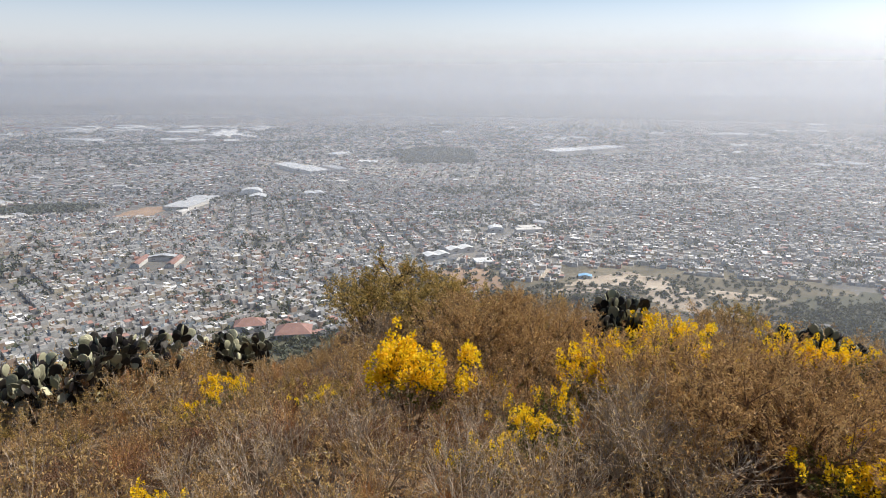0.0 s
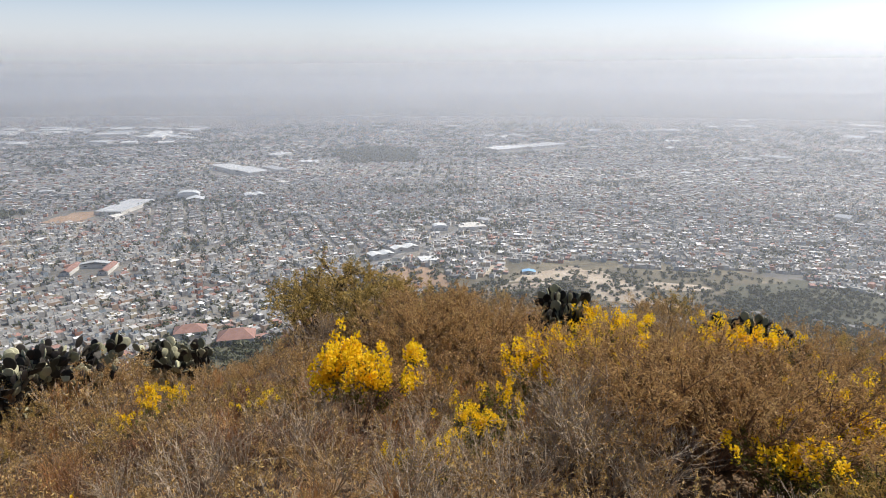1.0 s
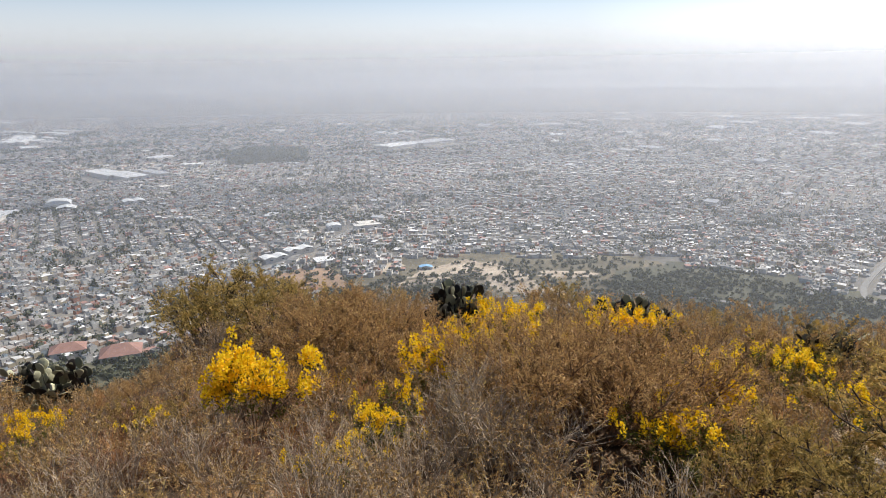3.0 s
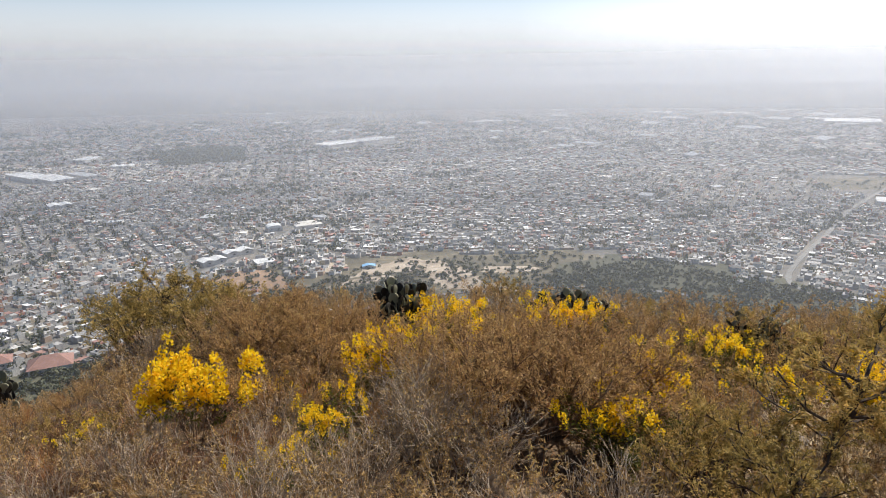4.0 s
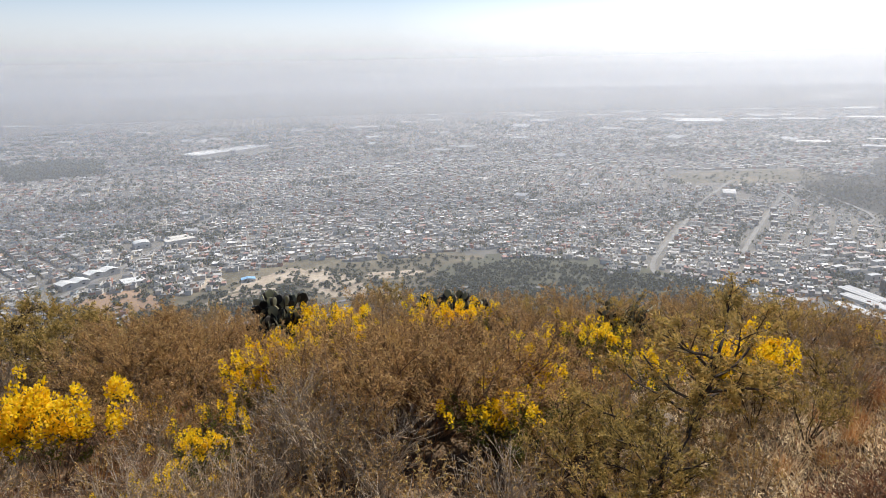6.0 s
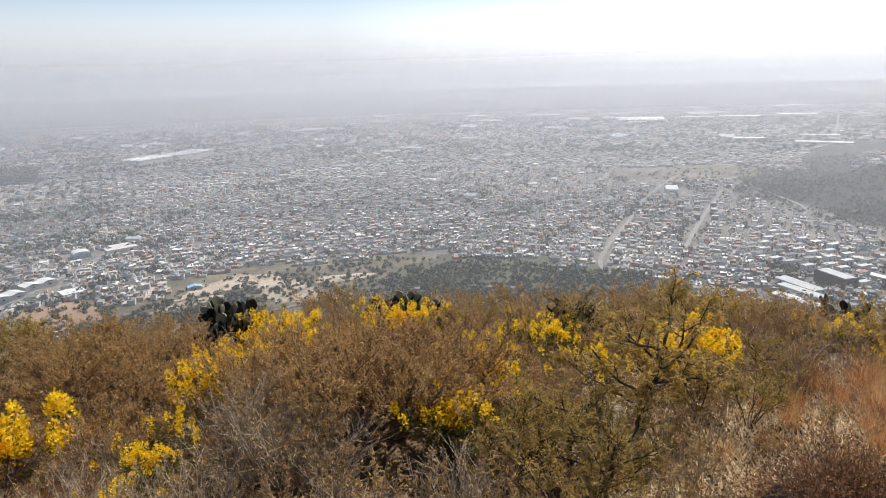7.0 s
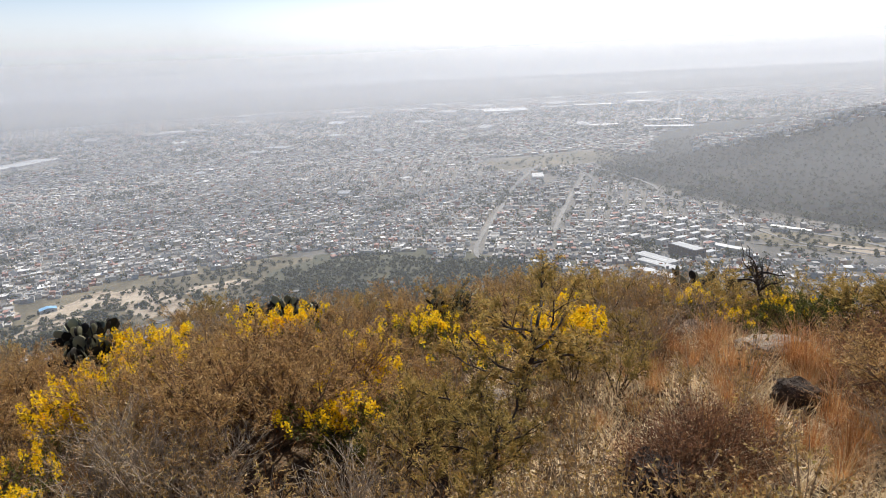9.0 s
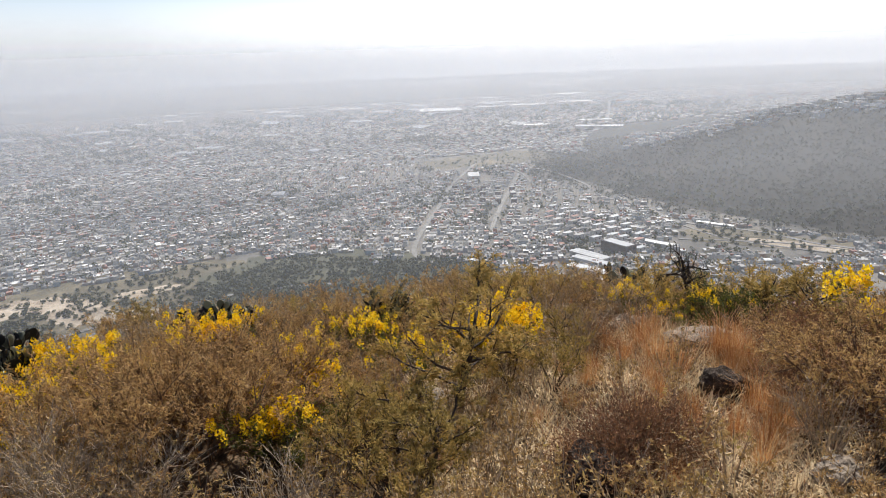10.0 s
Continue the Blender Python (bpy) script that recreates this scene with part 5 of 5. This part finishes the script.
field(712, 165, 38, 70, 10, DRY_FIELD, "graded terraces at the hill's foot", 10)
SLOPE = speckled("scrubby_slope", [(0.3, (0.042, 0.046, 0.030)), (0.5, (0.075, 0.076, 0.050)), (0.72, (0.14, 0.13, 0.085))], 0.03, 0.95)
field(360, 450, 95, 118, -35, SLOPE, "dark scrubby slope below the houses", 17)
field(440, 378, 70, 66, 0, SLOPE, "dark scrubby slope below the houses", 18)
field(-70, 432, 105, 46, 0, SLOPE, "dark scrubby slope behind large houses", 19)
field(70, 425, 120, 48, 0, SLOPE, "dark scrubby slope below the houses", 20)
field(-90, 860, 40, 16, 30, RUST_EARTH, "brown bare lot between houses", 11)
field(700, 130, 14, 50, 8, EARTH, "pale graded earth terrace", 12)
field(90, 640, 30, 22, 10, EARTH, "pale bare schoolyard", 13)

ASPHALT = speckled("worn_concrete_road", [(0.3, (0.15, 0.147, 0.14)), (0.7, (0.26, 0.255, 0.245))], 0.05, 0.85)
for k, (road, w) in enumerate(zip(ROADS, WIDTHS)):
    pts = []
    for i in range(len(road) - 1):
        p0, p1, p2, p3 = (np.array(road[min(max(i + q, 0), len(road) - 1)], float) for q in (-1, 0, 1, 2))
        for t in np.linspace(0, 1, 12, endpoint=i == len(road) - 2):
            pts.append(0.5 * (2 * p1 + (p2 - p0) * t + (2 * p0 - 5 * p1 + 4 * p2 - p3) * t * t + (3 * p1 - p0 - 3 * p2 + p3) * t ** 3))
    pts = np.array(pts)
    d = np.gradient(pts, axis=0)
    nrm = np.stack([-d[:, 1], d[:, 0]], -1) / np.linalg.norm(d, axis=1)[:, None] * w / 2
    e = [pts + nrm, pts - nrm]
    lift = 0.75 + 0.02 * k
    v = np.vstack([np.column_stack([q, height(q[:, 0], q[:, 1]) + lift]) for q in e] + [np.column_stack([q * 1.0, height(q[:, 0], q[:, 1]) - 0.5]) for q in e])
    n = len(pts)
    i = np.arange(n - 1)
    f = np.vstack([np.stack([i, i + n, i + n + 1, i + 1], -1), np.stack([i, i + 1, i + 1 + 2 * n, i + 2 * n], -1), np.stack([i + n, i + 3 * n, i + 1 + 3 * n, i + 1 + n], -1)])
    tagged(new("road_%d" % (k + 1), np_mesh("road", v, f, [ASPHALT])), "worn pale concrete road", "road", kind="structure")


# ---- trees in town and scrub on the slopes ----
def clumps(x, y, z, size, mat, name, label, seed, cards=22):
    """Crowns of many small leaf sprays on short trunks, joined."""
    rg = np.random.RandomState(seed)
    n = len(x)
    d = rg.randn(n, cards, 3)
    d /= np.linalg.norm(d, axis=2, keepdims=True)
    rad = rg.uniform(0.35, 1.0, (n, cards, 1)) ** 0.5
    lobes = 1 + 0.35 * np.sin(d[..., :1] * 3 + rg.uniform(0, 6, (n, 1, 1))) * np.cos(d[..., 1:2] * 4 + rg.uniform(0, 6, (n, 1, 1)))
    c = d * rad * lobes * np.array([1, 1, 0.75]) * size[:, None, None] + np.stack([x, y, z + size * 0.82], -1)[:, None]
    a = rg.randn(n, cards, 3)
    a /= np.linalg.norm(a, axis=2, keepdims=True)
    b = np.cross(a, d)
    b /= np.linalg.norm(b, axis=2, keepdims=True) + 1e-6
    s = size[:, None, None] * rg.uniform(0.32, 0.6, (n, cards, 1))
    q = np.stack([c - a * s, c - b * s + a * s * 0.4, c + a * s * 0.5 + b * s], 2).reshape(-1, 3)
    f = np.arange(len(q)).reshape(-1, 3)
    o = len(q)
    t = size * 0.07
    px = np.stack([np.stack([x + sx * t, y + sy * t, zz], -1) for zz in (z - 0.5, z + size) for sx, sy in ((1, 0), (-0.5, 0.87), (-0.5, -0.87))], 1).reshape(-1, 3)
    k = o + 6 * np.arange(n)[:, None]
    f = np.vstack([f] + [k + np.array(c3) for i in range(3) for c3 in ([i, (i + 1) % 3, 3 + (i + 1) % 3], [i, 3 + (i + 1) % 3, 3 + i])])
    ob = new(name, np_mesh(name, np.vstack([q, px]), f, [mat]))
    return tagged(ob, label, "trees", kind="stuff")


rng = np.random.RandomState(8)
n = 80000
az, r = np.radians(rng.uniform(-38, 82, n)), np.sqrt(rng.uniform(400 ** 2, 2600 ** 2, n))
x, y = r * np.sin(az), r * np.cos(az)
green = ripple(x, y, 260, 31) + 0.6 * ripple(x, y, 90, 32) + 0.35 * ripple(x, y, 35, 33)
low = height(x, y) - far_rise(r) < 14
keep = low & (rng.rand(n) < np.where(green > 0.42, 1.0, 0.20) * np.where(r < 1400, 1.0, 0.75))
x, y, r = x[keep], y[keep], r[keep]
keep = free_ground(x, y)
x, y, r = x[keep], y[keep], r[keep]
clumps(x, y, height(x, y), rng.uniform(1.8, 4.8, len(x)) * (1 + 0.4 * (r > 1600)), CITY_LEAF, "town_trees", "dark green trees between the houses", 3, 11)


def wood_patch(cx, cy, hx, hy, turn, count, lo, hi, seed):
    cx, cy = onto(cx, cy)
    rg = np.random.RandomState(seed)
    u, w = rg.uniform(-1, 1, count), rg.uniform(-1, 1, count)
    k = u * u + w * w < 1 + 0.25 * np.sin(5 * np.arctan2(w, u))
    u, w = u[k] * hx, w[k] * hy
    c, s = math.cos(radians(turn)), math.sin(radians(turn))
    return cx + u * c - w * s, cy + u * s + w * c, rg.uniform(lo, hi, len(u))


woods = [wood_patch(-20, 1700, 115, 190, 4, 1300, 2.6, 5, 1), wood_patch(-585, 962, 75, 34, 12, 260, 3, 5, 2), wood_patch(355, 450, 80, 105, -35, 1700, 1.0, 2.6, 3), wood_patch(440, 375, 60, 60, 0, 500, 1.4, 3.2, 4), wood_patch(300, 480, 60, 40, 0, 260, 1.4, 3.2, 16),
         wood_patch(290, 555, 80, 60, -20, 220, 1.2, 2.8, 5), wood_patch(120, 555, 80, 40, 0, 170, 1.4, 3.0, 6), wood_patch(215, 545, 120, 75, 0, 380, 1.0, 2.6, 7), wood_patch(40, 520, 130, 50, 0, 500, 2, 4, 8),
         wood_patch(-60, 560, 60, 40, 0, 150, 2, 4, 9), wood_patch(-330, 1050, 110, 30, 10, 160, 2.5, 4.5, 10), wood_patch(700, 590, 60, 50, 30, 160, 2, 3.5, 11), wood_patch(-800, 1960, 500, 26, 20, 700, 3, 5.5, 12),
         wood_patch(60, 1130, 90, 40, 10, 220, 2.5, 5, 13), wood_patch(1040, 740, 110, 80, -30, 90, 1.5, 3, 14), wood_patch(60, 900, 90, 40, -20, 160, 2.5, 4.5, 15),
         wood_patch(172, 590, 60, 50, 0, 120, 0.8, 2.2, 17), wood_patch(26, 620, 60, 45, 0, 130, 1.5, 3.4, 18), wood_patch(-130, 478, 55, 26, 0, 130, 1.6, 3.2, 19), wood_patch(-70, 430, 95, 42, 0, 650, 1.4, 3.2, 21), wood_patch(60, 420, 110, 40, 0, 500, 1.4, 3.0, 22), wood_patch(560, 262, 70, 45, 10, 150, 1.4, 3.0, 23), wood_patch(700, 165, 50, 80, 10, 130, 1.2, 2.8, 20)]
x, y, s = (np.concatenate(q) for q in zip(*woods))
keep = np.hypot(x, y) > 330
x, y, s = x[keep], y[keep], s[keep]
clumps(x, y, height(x, y), s, CITY_LEAF, "woods", "dark thickets and groves on the plain", 5, 24)

n = 24000
az = np.radians(rng.uniform(58, 96, n))
r = rng.uniform(700, 1420, n)
x, y = r * np.sin(az), r * np.cos(az)
keep = (r > foot_line(np.degrees(az)) + 4) & (rng.rand(n) < 0.6 + 0.4 * ripple(x, y, 150, 41))
x, y = x[keep], y[keep]
clumps(x, y, height(x, y) - 0.8, rng.uniform(0.9, 3.0, len(x)), SCRUB_LEAF, "hill_scrub", "dark dry scrub covering the hillside", 6, 7)
